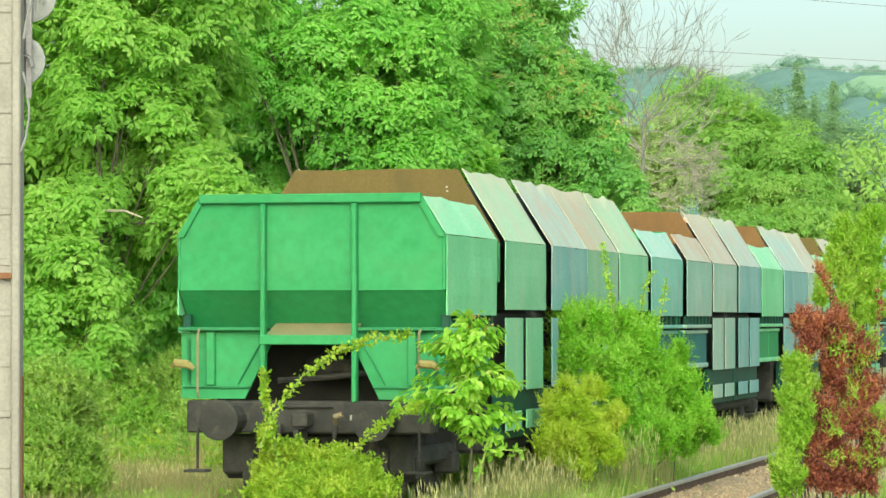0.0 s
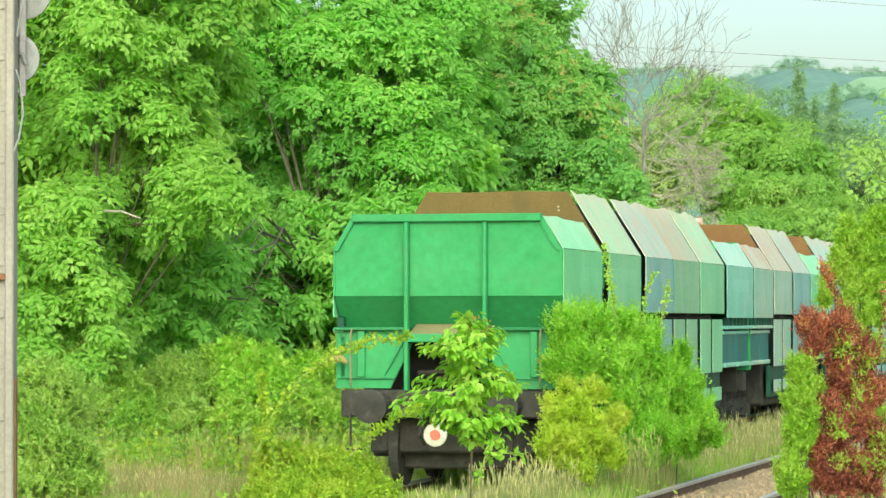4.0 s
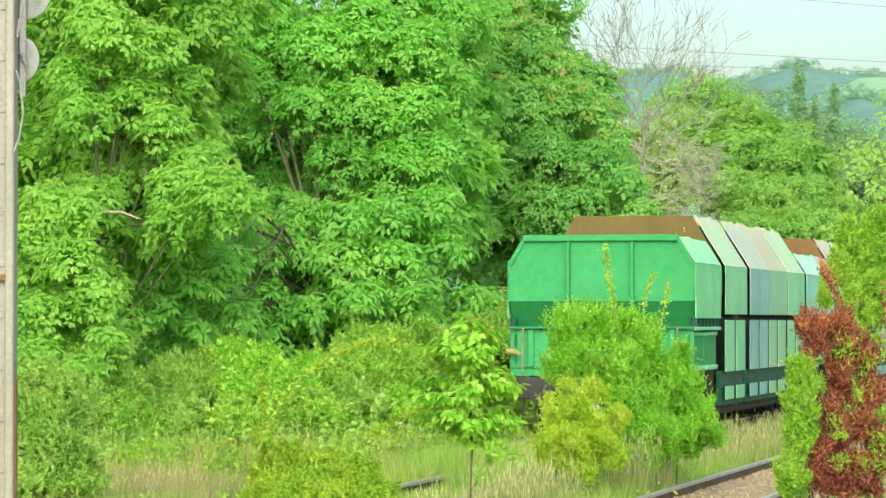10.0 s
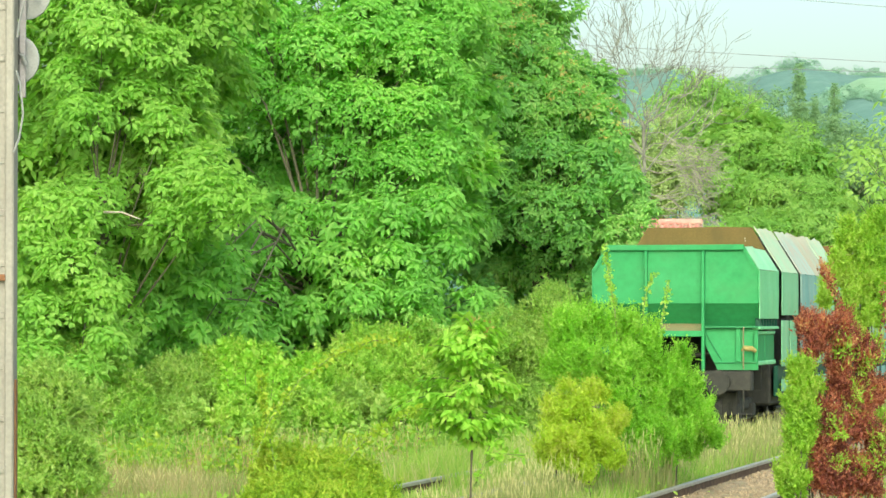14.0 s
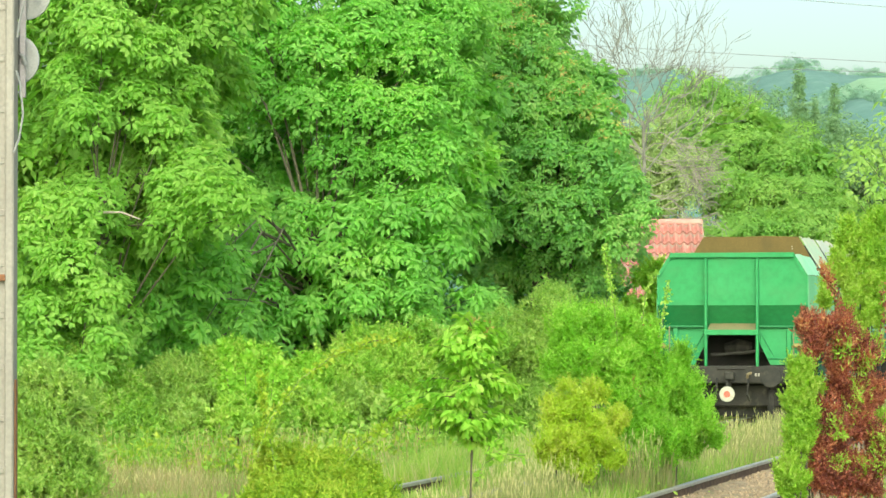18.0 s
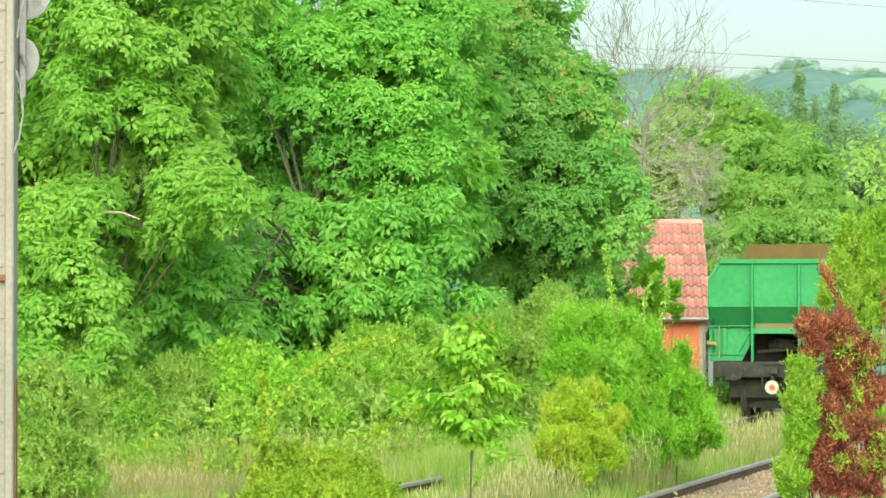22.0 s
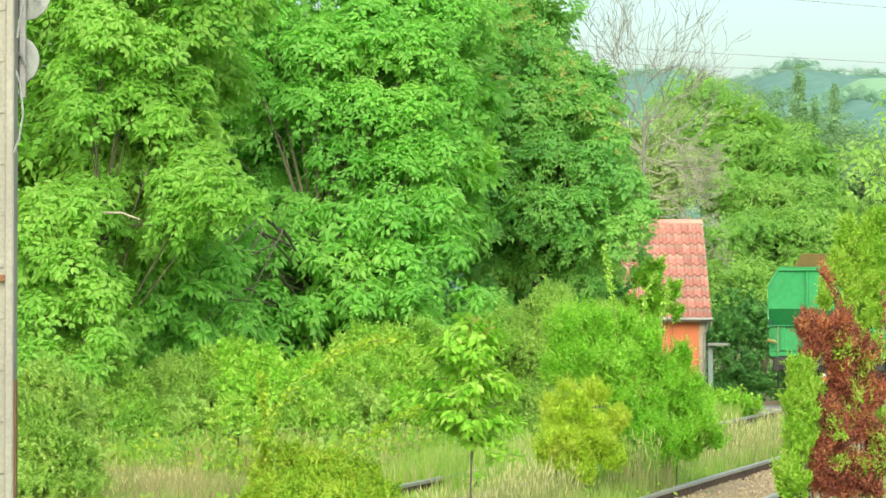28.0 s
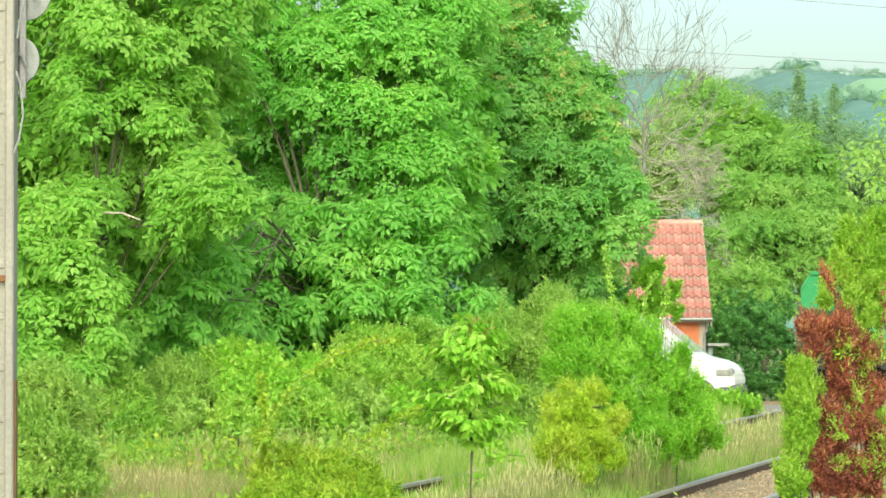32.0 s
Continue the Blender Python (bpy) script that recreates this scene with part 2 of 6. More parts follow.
def foliage(name, lobes, shoots, size, material, parent, clump=0.55, leaflets=6, reach=0.35, droop=0.5, width=0.5, front=0.75, fill=1.0, shrink=0.3, ragged=0.0, simple=False):
    """A crown out of leafy shoots on many clumps, which sit on the lobes (x, y, z, rx, ry, rz)."""
    lob = np.array(lobes, float)
    lob[:, 3:] = np.maximum(lob[:, 3:] - shrink * clump, 0.35 * lob[:, 3:])
    area = lob[:, 3] * lob[:, 5]
    per = max(3, int(shoots / max(1, 2.4 * area.sum() / clump ** 2)))
    number = max(len(lob), int(shoots / per))
    pick = RND.choice(len(lob), number, p=area / area.sum())
    u = unit(RND.normal(size=(number, 3)))
    turn = (u[:, 1] > 0) & (RND.random(number) < front)
    u[turn, 1] *= -1
    depth = 1 - 0.4 * fill * RND.random(number) ** 2.5 + ragged * (RND.random(number) ** 3 - 0.15)
    cc = lob[pick, :3] + u * lob[pick, 3:] * depth[:, None]
    cr = clump * RND.uniform(0.6, 1.25, number)
    cl = np.repeat(np.arange(number), per)
    n = len(cl)
    v = unit(RND.normal(size=(n, 3)) + np.array([0, -0.25, 0.35]))
    p = cc[cl] + v * (cr[cl] * RND.uniform(0.35, 1.0, n))[:, None] * np.array([1.15, 1.15, 0.75])
    out = unit(v + 0.7 * u[cl] + RND.normal(scale=0.35, size=(n, 3)) + np.array([0, 0, 0.15]))
    side = unit(np.cross(out, np.array([0, 0, 1.0])) + RND.normal(scale=0.15, size=(n, 3)))
    k = np.tile(np.arange(leaflets), n)
    sh = np.repeat(np.arange(n), leaflets)
    f = (k + 0.6) / leaflets
    length = reach * RND.uniform(0.7, 1.25, n)
    base = p[sh] + out[sh] * (length[sh] * f)[:, None]
    base[:, 2] -= droop * 0.5 * length[sh] * f ** 2
    hand = np.where(k % 2 == 0, 1.0, -1.0) * np.where(k == leaflets - 1, 0.1, 1.0)
    way = unit(out[sh] * 0.55 + side[sh] * hand[:, None] * 0.8 + RND.normal(scale=0.28, size=(len(sh), 3)) - np.array([0, 0, 1.0]) * droop)
    across = unit(np.cross(way, np.array([0, 0, 1.0]) + RND.normal(scale=0.45, size=(len(sh), 3))))
    return leaf_mesh(name, base, way, across, size * RND.uniform(0.65, 1.25, len(sh)), width, material, parent, simple)


def limbs(base, lobes, radius, seed, material, parent, slim=1.0):
    """A bent trunk with a tapering limb to every lobe; the trunk and each limb are parts."""
    rng = random.Random(seed)
    b = Vector(base)
    mean = sum((Vector(l[:3]) for l in lobes), Vector()) / len(lobes)
    top = Vector((b.x * 0.5 + mean.x * 0.5, b.y * 0.5 + mean.y * 0.5, b.z + (mean.z - b.z) * 0.8))
    stem = [b.lerp(top, k / 5) + Vector((rng.uniform(-1, 1), rng.uniform(-1, 1), 0)) * radius * 0.7 * (k > 0) for k in range(6)]
    stem[0] = b - Vector((0, 0, 0.25))
    bm = tube(stem, [radius * (1.35 if k == 0 else 1 - 0.12 * k) for k in range(6)], 9)
    part("trunk", bm, material, parent)
    for l in lobes:
        e = Vector(l[:3])
        s = stem[rng.choice((2, 3, 4, 5))]
        m = s.lerp(e, 0.5) + Vector((0, 0, rng.uniform(0, 0.25))) * (e - s).length
        pts = [s, s.lerp(m, 0.5), m, m.lerp(e, 0.5), e]
        bm = tube(pts, [radius * q * slim for q in (0.5, 0.38, 0.27, 0.17, 0.06)], 6)
        for _ in range(5):
            q = pts[rng.choice((2, 3, 4))]
            w = q + Vector((rng.uniform(-1, 1) * l[3], rng.uniform(-1, 1) * l[4], rng.uniform(-0.5, 1) * l[5])) * 0.8
            tube([q, q.lerp(w, 0.5) + Vector((0, 0, 0.1)), w], [radius * q * slim for q in (0.13, 0.08, 0.03)], 5, bm)
        part("limb", bm, material, parent)


def canopy(name, boughs, size, material, parent, dens=4.0, petals=7, droop=0.45, width=0.46, flat=0.8, front=0.75, simple=False, rosettes=0, sprigs=0, feather=0.0):
    """Rosettes of drooping leaves round the twig ends, on the outer side of every bough (x, y, z, radius or three radii); sprigs are leafy shoots that
    stand out. feather: the length of the twig along which a rosette is drawn out into a plume."""
    b = np.array([(*q, q[3], q[3] * flat) if len(q) == 4 else q for q in boughs], float)
    many = dens * b[:, 3] * b[:, 5] / size ** 2
    if rosettes:
        many *= rosettes / many.sum()
    pick = np.repeat(np.arange(len(b)), many.astype(int) + 1)
    n = len(pick)
    u = unit(RND.normal(size=(n, 3)))
    u[:, 2] = np.where((u[:, 2] < -0.2) & (RND.random(n) < 0.55), -u[:, 2], u[:, 2])
    u[:, 1] = np.where((u[:, 1] > 0) & (RND.random(n) < front), -u[:, 1], u[:, 1])
    c = b[pick, :3] + u * b[pick, 3:] * (1.04 - 0.34 * RND.random(n) ** 1.6 + 0.22 * RND.random(n) ** 6)[:, None]
    if sprigs:
        root = np.repeat(np.arange(len(b)), sprigs)
        v = unit(RND.normal(size=(len(root), 3)) * np.array([0.8, 0.5, 0.3]) + np.array([0, -0.2, 0.7]))
        foot = b[root, :3] + v * b[root, 3:] * 0.85
        step = np.tile(np.arange(5), len(root))
        way = unit(v + np.array([0, 0, 0.8]))
        reach = np.maximum(b[root, 3] * RND.uniform(0.3, 0.9, len(root)), 1.5 * size)
        root5 = np.repeat(np.arange(len(root)), 5)
        c = np.concatenate([c, foot[root5] + way[root5] * (reach[root5] * step / 4)[:, None]])
        u = np.concatenate([u, way[root5]])
        n = len(c)
    axis = unit(u * (0.5 if feather else 0.8) + np.array([0, -0.15, 0.75]) + RND.normal(scale=0.3, size=(n, 3)))
    t1 = unit(np.cross(axis, RND.normal(size=(n, 3))))
    t2 = np.cross(axis, t1)
    k = np.repeat(np.arange(n), petals)
    m = len(k)
    phi = 2 * np.pi * (np.tile(np.arange(petals), n) + RND.uniform(-0.35, 0.35, m)) / petals
    radial = t1[k] * np.cos(phi)[:, None] + t2[k] * np.sin(phi)[:, None]
    own = size * RND.uniform(0.75, 1.2, n)[k] * RND.uniform(0.75, 1.15, m)
    way = unit(radial + axis[k] * 0.25 - np.array([0, 0, 1.0]) * droop * RND.uniform(0.4, 1.5, m)[:, None] + RND.normal(scale=0.14, size=(m, 3)))
    base = c[k] + radial * (own * 0.22)[:, None] - axis[k] * (own * RND.uniform(0, 0.6, m))[:, None]
    if feather:
        along = (np.tile(np.arange(petals), n) + RND.random(m)) / petals
        twig = feather * RND.uniform(0.5, 1.3, n)[k]
        base = c[k] + axis[k] * (twig * (along - 0.25))[:, None]
        way = unit(axis[k] * 0.75 + radial * 0.7 - np.array([0, 0, 1.0]) * droop * 0.6 + RND.normal(scale=0.2, size=(m, 3)))
        own = own * (1.1 - 0.4 * along)
    across = unit(np.cross(way, axis[k]) + RND.normal(scale=0.16, size=(m, 3)))
    return tagged(leaf_mesh(name, base, way, across, own, width, material, parent, simple), kind="stuff")


def shrub(name, label, base, lobes, shoots, size, leaf, seed, category="bush", stems=7, droop=0.1, width=0.45, petals=8, sprigs=3, front=0.75, feather=0.2, loose=1.0, knob=1.0):
    """Thin stems from the ground and leaves on every lobe (x, y, z, radius or three radii)."""
    t = thing(name, Matrix.Translation(base), label, category)
    here = [(l[0] - base[0], l[1] - base[1], l[2] - base[2], *l[3:]) for l in lobes]
    rng = random.Random(seed)
    for k in range(stems):
        l = here[k % len(here)]
        b = Vector((l[0] * 0.7 + rng.uniform(-0.2, 0.2), l[1] * 0.7 + rng.uniform(-0.2, 0.2), -0.1))
        e = Vector((l[0] + rng.uniform(-0.6, 0.6) * l[3], l[1] + rng.uniform(-0.6, 0.6) * l[3], l[2] + rng.uniform(0.1, 0.9) * l[-1]))
        part("stem", tube([b, b.lerp(e, 0.5) + Vector((rng.uniform(-0.1, 0.1), 0, 0)), e], [0.014, 0.01, 0.004], 6), BARK, t)
    # every lobe breaks up into small uneven clumps
    knobs = []
    for l in here:
        for k in range(11):
            v = Vector((rng.gauss(0, 1), -abs(rng.gauss(0, 1)) if rng.random() < front else rng.gauss(0, 1), rng.gauss(0.25, 1))).normalized()
            r = l[3] * rng.uniform(0.32, 0.6) * knob
            q = rng.uniform(0.6, 0.98) * loose
            knobs.append((l[0] + v.x * l[3] * q, l[1] + v.y * l[3] * q, l[2] + v.z * l[-1] * q, r, r, r * min(0.85, l[-1] / l[3])))
    canopy("leaves", knobs, size, leaf, t, rosettes=shoots * 0.8, petals=petals, droop=droop, width=width, front=0.6, simple=True, sprigs=(sprigs + 2) // 3, flat=0.85, feather=feather)
    # leaves deeper inside
    core = [(l[0], l[1] + 0.25 * l[3], l[2] - 0.1 * l[-1], *[0.8 * q for q in l[3:]]) for l in here]
    canopy("inner_leaves", core, size * 1.2, leaf, t, rosettes=shoots * 0.45, petals=petals, droop=droop + 0.2, width=width, front=0.5, simple=True, flat=0.9)
    return t


def blades(name, xy, z, height, width, lean, material, label, category, parent=None, head=0.0):
    """Grass: one bent blade at each point, some with a seed head."""
    n = len(xy)
    h = height * RND.uniform(0.5, 1.15, n)
    a = RND.uniform(0, 2 * np.pi, n)
    off = np.stack([np.cos(a), np.sin(a)], 1) * (h * lean * RND.uniform(0.2, 1.0, n))[:, None]
    turn = RND.uniform(-0.9, 0.9, n)
    w = np.stack([np.cos(turn), np.sin(turn), 0 * turn], 1) * (width * RND.uniform(0.7, 1.3, n))[:, None] * 0.5
    b = np.column_stack([xy, np.broadcast_to(z, n)])
    m = b + np.column_stack([off * 0.35, h * 0.55])
    t = b + np.column_stack([off, h])
    v = np.stack([b - w, b + w, m + w * 0.75, m - w * 0.75, t + w * 0.12, t - w * 0.12], 1)
    index = (np.arange(n)[:, None] * 6 + np.array([0, 1, 2, 3, 3, 2, 4, 5])[None]).ravel()
    ob = mesh_of(name, v.reshape(-1, 3), 4, index, material, parent)
    tagged(ob, label, category, "", "stuff")
    if head:
        k = RND.random(n) < head
        up = unit(t[k] - m[k])
        leaf_mesh("seed_heads", t[k] - up * 0.05, up, unit(w[k]), RND.uniform(0.06, 0.15, k.sum()), 0.1, SEED, ob, True)["kind"] = "stuff"
    return ob


# ---- the two tracks: straight, side by side, running away to the right ----
def track_x(y):
    """The middle of the track that the train runs on."""
    u = (y - 36.18) / 17.2
    lo, hi = -0.4, 2.7
    c = min(max(u, lo), hi)
    f = lambda s: 0.061 * s ** 4 - 0.4069 * s ** 3 + 0.8442 * s ** 2 + 3.5614 * s - 1.4994
    g = lambda s: 0.244 * s ** 3 - 1.2207 * s ** 2 + 1.6884 * s + 3.5614
    return f(c) + g(c) * (u - c)


def on_track(y, shift=0.0, z=0.0):
    """The pose of a point on the track, facing along it; shift moves it to its right."""
    a = math.atan2(track_x(y + 0.5) - track_x(y - 0.5), 1.0)
    return Matrix.Translation((track_x(y) + shift * math.cos(a), y - shift * math.sin(a), z)) @ Matrix.Rotation(-a, 4, "Z")


def ground_z(x, y):
    """Ground level: a low bed under the tracks, rough ground beside it."""
    s = (x - track_x(y)) * 0.972
    bed = max(0.0, 1 - max(0.0, abs(s - 1.8) - 3.6) / 1.6)
    return -0.34 + 0.14 * bed * bed * (3 - 2 * bed) + 0.05 * noise.noise((x * 0.5, y * 0.35, 3.0)) + 0.03 * noise.noise((x * 1.7, y * 1.2, 9.0))


def build_ground():
    xs = np.concatenate([[-3000, -900, -300, -110, -60, -30, -20], np.arange(-14, 26, 0.5), [28, 34, 44, 70, 130, 320, 900, 3000]])
    ys = np.concatenate([[-3000, -800, -200, -60, -20, 0, 10], np.arange(16, 118, 1.0), [122, 135, 160, 220, 400, 900, 3000]])
    v, idx = [], []
    for y in ys:
        for x in xs:
            v.append((x, y, ground_z(x, y) if -30 < x < 44 and 0 < y < 135 else -0.34))
    w = len(xs)
    for j in range(len(ys) - 1):
        for i in range(w - 1):
            idx += [j * w + i, j * w + i + 1, (j + 1) * w + i + 1, (j + 1) * w + i]
    ob = mesh_of("ground", v, 4, idx, SOIL)
    for p in ob.data.polygons:
        p.use_smooth = True
    tagged(ob, "rough overgrown earth beside a railway line", "ground", "", "structure")


build_ground()


def strip(name, y0, y1, step, s0, s1, z, material, label, category, rough=0.0, kind="structure"):
    """A band along the track between two offsets from its middle, with sloping shoulders."""
    v, idx = [], []
    ys = np.arange(y0, y1 + 0.01, step)
    cols = [(s0 - 0.5, -0.3), (s0, 0.0), *[(s0 + (s1 - s0) * k / 8, 0.0) for k in range(1, 8)], (s1, 0.0), (s1 + 0.5, -0.3)]
    for y in ys:
        for s, dz in cols:
            m = on_track(float(y), s)
            v.append((m.translation.x, m.translation.y, z + dz + rough * noise.noise((s * 5, y * 5, 1))))
    w = len(cols)
    for j in range(len(ys) - 1):
        for i in range(w - 1):
            idx += [j * w + i, j * w + i + 1, (j + 1) * w + i + 1, (j + 1) * w + i]
    ob = mesh_of(name, v, 4, idx, material)
    return tagged(ob, label, category, "", kind)


SECOND = 3.66
strip("ballast_bed", 14, 130, 0.4, -1.7, 1.6, -0.17, SOIL, "overgrown ballast bed under the railway track", "ballast", 0.05)
strip("ballast_bed", 14, 130, 0.4, SECOND - 0.9, SECOND + 1.9, -0.15, BALLAST, "stone ballast under the second track", "ballast", 0.05)

RAIL = [(-0.07, -0.172), (0.07, -0.172), (0.07, -0.158), (0.012, -0.14), (0.012, -0.045), (0.036, -0.035), (0.036, -0.006), (0.028, 0.0),
        (-0.028, 0.0), (-0.036, -0.006), (-0.036, -0.035), (-0.012, -0.045), (-0.012, -0.14), (-0.07, -0.158)]


def railway_track(shift, y0, y1, label):
    t = thing("railway_track", Matrix(), label, "railway track")
    ys = np.arange(y0, y1 + 0.1, 1.0)
    for side in (-0.752, 0.752):
        rail = bmesh.new()
        for shape, name, material in ((RAIL, "rail", RAIL_SIDE), ([(-0.04, -0.043), (0.04, -0.043), (0.04, -0.004), (0.03, 0.004), (-0.03, 0.004), (-0.04, -0.004)], "rail_head", RAIL_HEAD)):
            bm = bmesh.new()
            rings = []
            for y in ys:
                m = on_track(float(y), shift + side)
                rings.append([bm.verts.new(m @ Vector((u, 0, v))) for u, v in shape])
            k = len(shape)
            for a, b in zip(rings, rings[1:]):
                for i in range(k):
                    bm.faces.new((a[i], b[i], b[(i + 1) % k], a[(i + 1) % k]))
            bmesh.ops.recalc_face_normals(bm, faces=bm.faces[:])
            if name == "rail":
                owner = part(name, bm, material, t)
            else:
                part(name, bm, material, owner, "rail head worn bright")
    bm = boxes((-1.3, 1.3, -0.12, 0.12, -0.33, -0.175), bevel=0.015)
    first = part("sleeper", bm, TIMBER, t)
    first.matrix_basis = on_track(y0 + 0.3, shift)
    for k in range(1, int((y1 - y0) / 0.62)):
        s = new("sleeper", first.data)
        s.parent = t
        s.matrix_basis = on_track(y0 + 0.3 + 0.62 * k, shift) @ pose(random.uniform(-0.03, 0.03), 0, random.uniform(-0.015, 0.005), 0, 0, random.uniform(-1, 1))
    return tagged(t, group="railway tracks")


railway_track(0.0, 20, 126, "overgrown railway track with rusty rails on timber sleepers")
railway_track(SECOND, 20, 126, "second railway track with a bright worn rail")

# ---- hopper wagons ----
def paint(name, a, b, dirt, at=(0.55, 0.78), rough=0.55):
    return surface(name, a, b, dirt, 1.2, 25, rough, 0, 0.06, (1.3, 1.3, 0.5), (at[0] - 0.03, at[1] + 0.12), 0.2)


GREEN = surface("green_paint", (0.027, 0.208, 0.072), (0.038, 0.232, 0.087), (0.058, 0.205, 0.082), 0.8, 9, 0.6, 0, 0.03, (0.8, 0.8, 1.5), (0.5, 0.9), 0.15)
GREEN_DULL = paint("dull_green_paint", (0.02, 0.15, 0.06), (0.035, 0.19, 0.075), (0.07, 0.15, 0.06))
DARK_GREEN = paint("dark_green_paint", (0.005, 0.045, 0.028), (0.009, 0.065, 0.04), (0.03, 0.045, 0.03))
TEAL = paint("dark_teal_paint", (0.015, 0.1, 0.1), (0.025, 0.14, 0.13), (0.06, 0.08, 0.07))
IRON = surface("sooty_iron", (0.021, 0.023, 0.021), (0.04, 0.041, 0.036), (0.068, 0.063, 0.05), 4, 30, 0.8, 0.2, 0.3)
# near-black that stands in for the shade of hollows and recesses
GAP_SHADE = surface("gap_shade_black", (0.012, 0.014, 0.012), (0.02, 0.02, 0.018), None, 4, 30, 0.9)
TAN = surface("dusty_ledge", (0.19, 0.17, 0.085), (0.15, 0.16, 0.075), (0.07, 0.17, 0.07), 3, 30, 0.95)
BROWN = surface("rusty_brown_plate", (0.088, 0.068, 0.02), (0.11, 0.084, 0.024), (0.078, 0.062, 0.02), 2, 30, 0.9, 0, 0.1, (1, 1, 0.5))
RUSTY = surface("red_brown_plate", (0.12, 0.068, 0.023), (0.15, 0.085, 0.03), (0.1, 0.055, 0.022), 2, 30, 0.9, 0, 0.1, (1, 1, 0.5))
SHEET = {
    "green": paint("pale_green_paint", (0.136, 0.440, 0.216), (0.185, 0.505, 0.267), (0.271, 0.440, 0.279)),
    "moss": paint("weathered_green_paint", (0.148, 0.402, 0.229), (0.197, 0.453, 0.267), (0.296, 0.389, 0.267)),
    "sage": paint("grey_green_paint", (0.172, 0.363, 0.229), (0.222, 0.415, 0.267), (0.357, 0.363, 0.267)),
    "blue": paint("grey_blue_paint", (0.136, 0.298, 0.292), (0.185, 0.363, 0.343), (0.320, 0.363, 0.305)),
    "aqua": paint("pale_aqua_paint", (0.148, 0.389, 0.318), (0.197, 0.453, 0.368), (0.345, 0.427, 0.356)),
    "grey": paint("pale_grey_paint", (0.209, 0.376, 0.305), (0.259, 0.415, 0.343), (0.419, 0.376, 0.292), (0.5, 0.7)),
}
# the side paints lightened for sky light on the sloping sheets, plus rust
LIT_TOPS = {
    "green": paint("skylit_green_paint", (0.223, 0.540, 0.310), (0.290, 0.586, 0.368), (0.368, 0.493, 0.322)),
    "moss": paint("skylit_moss_paint", (0.290, 0.493, 0.322), (0.357, 0.528, 0.356), (0.446, 0.399, 0.287), (0.45, 0.7)),
    "sage": paint("skylit_rusty_paint", (0.335, 0.411, 0.299), (0.379, 0.411, 0.322), (0.413, 0.305, 0.207), (0.4, 0.62)),
    "blue": paint("skylit_blue_paint", (0.290, 0.434, 0.380), (0.357, 0.469, 0.414), (0.424, 0.328, 0.241), (0.46, 0.66)),
    "aqua": paint("skylit_aqua_paint", (0.268, 0.493, 0.414), (0.379, 0.563, 0.483), (0.446, 0.469, 0.368)),
    "grey": paint("skylit_grey_paint", (0.379, 0.434, 0.345), (0.424, 0.434, 0.356), (0.413, 0.282, 0.196), (0.42, 0.64)),
}
def rusty_rim(material, tan, z0, z1):
    """Pale rust that has crept down in streaks from the sheet's upper rim."""
    n, l = material.node_tree.nodes, material.node_tree.links
    p = n["Principled BSDF"]
    old = p.inputs["Base Color"].links[0].from_socket
    tc, xyz, up, sm = n.new("ShaderNodeTexCoord"), n.new("ShaderNodeSeparateXYZ"), n.new("ShaderNodeMapRange"), n.new("ShaderNodeMath")
    l.new(tc.outputs["Object"], xyz.inputs[0])
    l.new(xyz.outputs["Z"], up.inputs["Value"])
    up.inputs["From Min"].default_value, up.inputs["From Max"].default_value = z0, z1
    streak = noise_node(n, l, 5.0, 4, (1, 1.2, 0.15))
    sm.operation, sm.use_clamp = "MULTIPLY_ADD", True
    sm.inputs[1].default_value = 1.3
    l.new(streak.outputs[0], sm.inputs[0])
    low = n.new("ShaderNodeMath")
    low.operation, low.inputs[1].default_value = "ADD", -1.1
    l.new(up.outputs[0], low.inputs[0])
    l.new(low.outputs[0], sm.inputs[2])
    l.new(mix(n, l, sm.outputs[0], old, tan), p.inputs["Base Color"])


for _shade in ("moss", "sage", "blue", "grey", "aqua"):
    rusty_rim(LIT_TOPS[_shade], (0.47, 0.43, 0.3), 3.5, 3.98)
SHOULDER, LOW, HIGH, HALF = 3.12, 3.55, 3.98, 1.535


def slant(z):
    """Half the wagon's width at a height above its shoulder."""
    return HALF - (z - SHOULDER) * 0.63


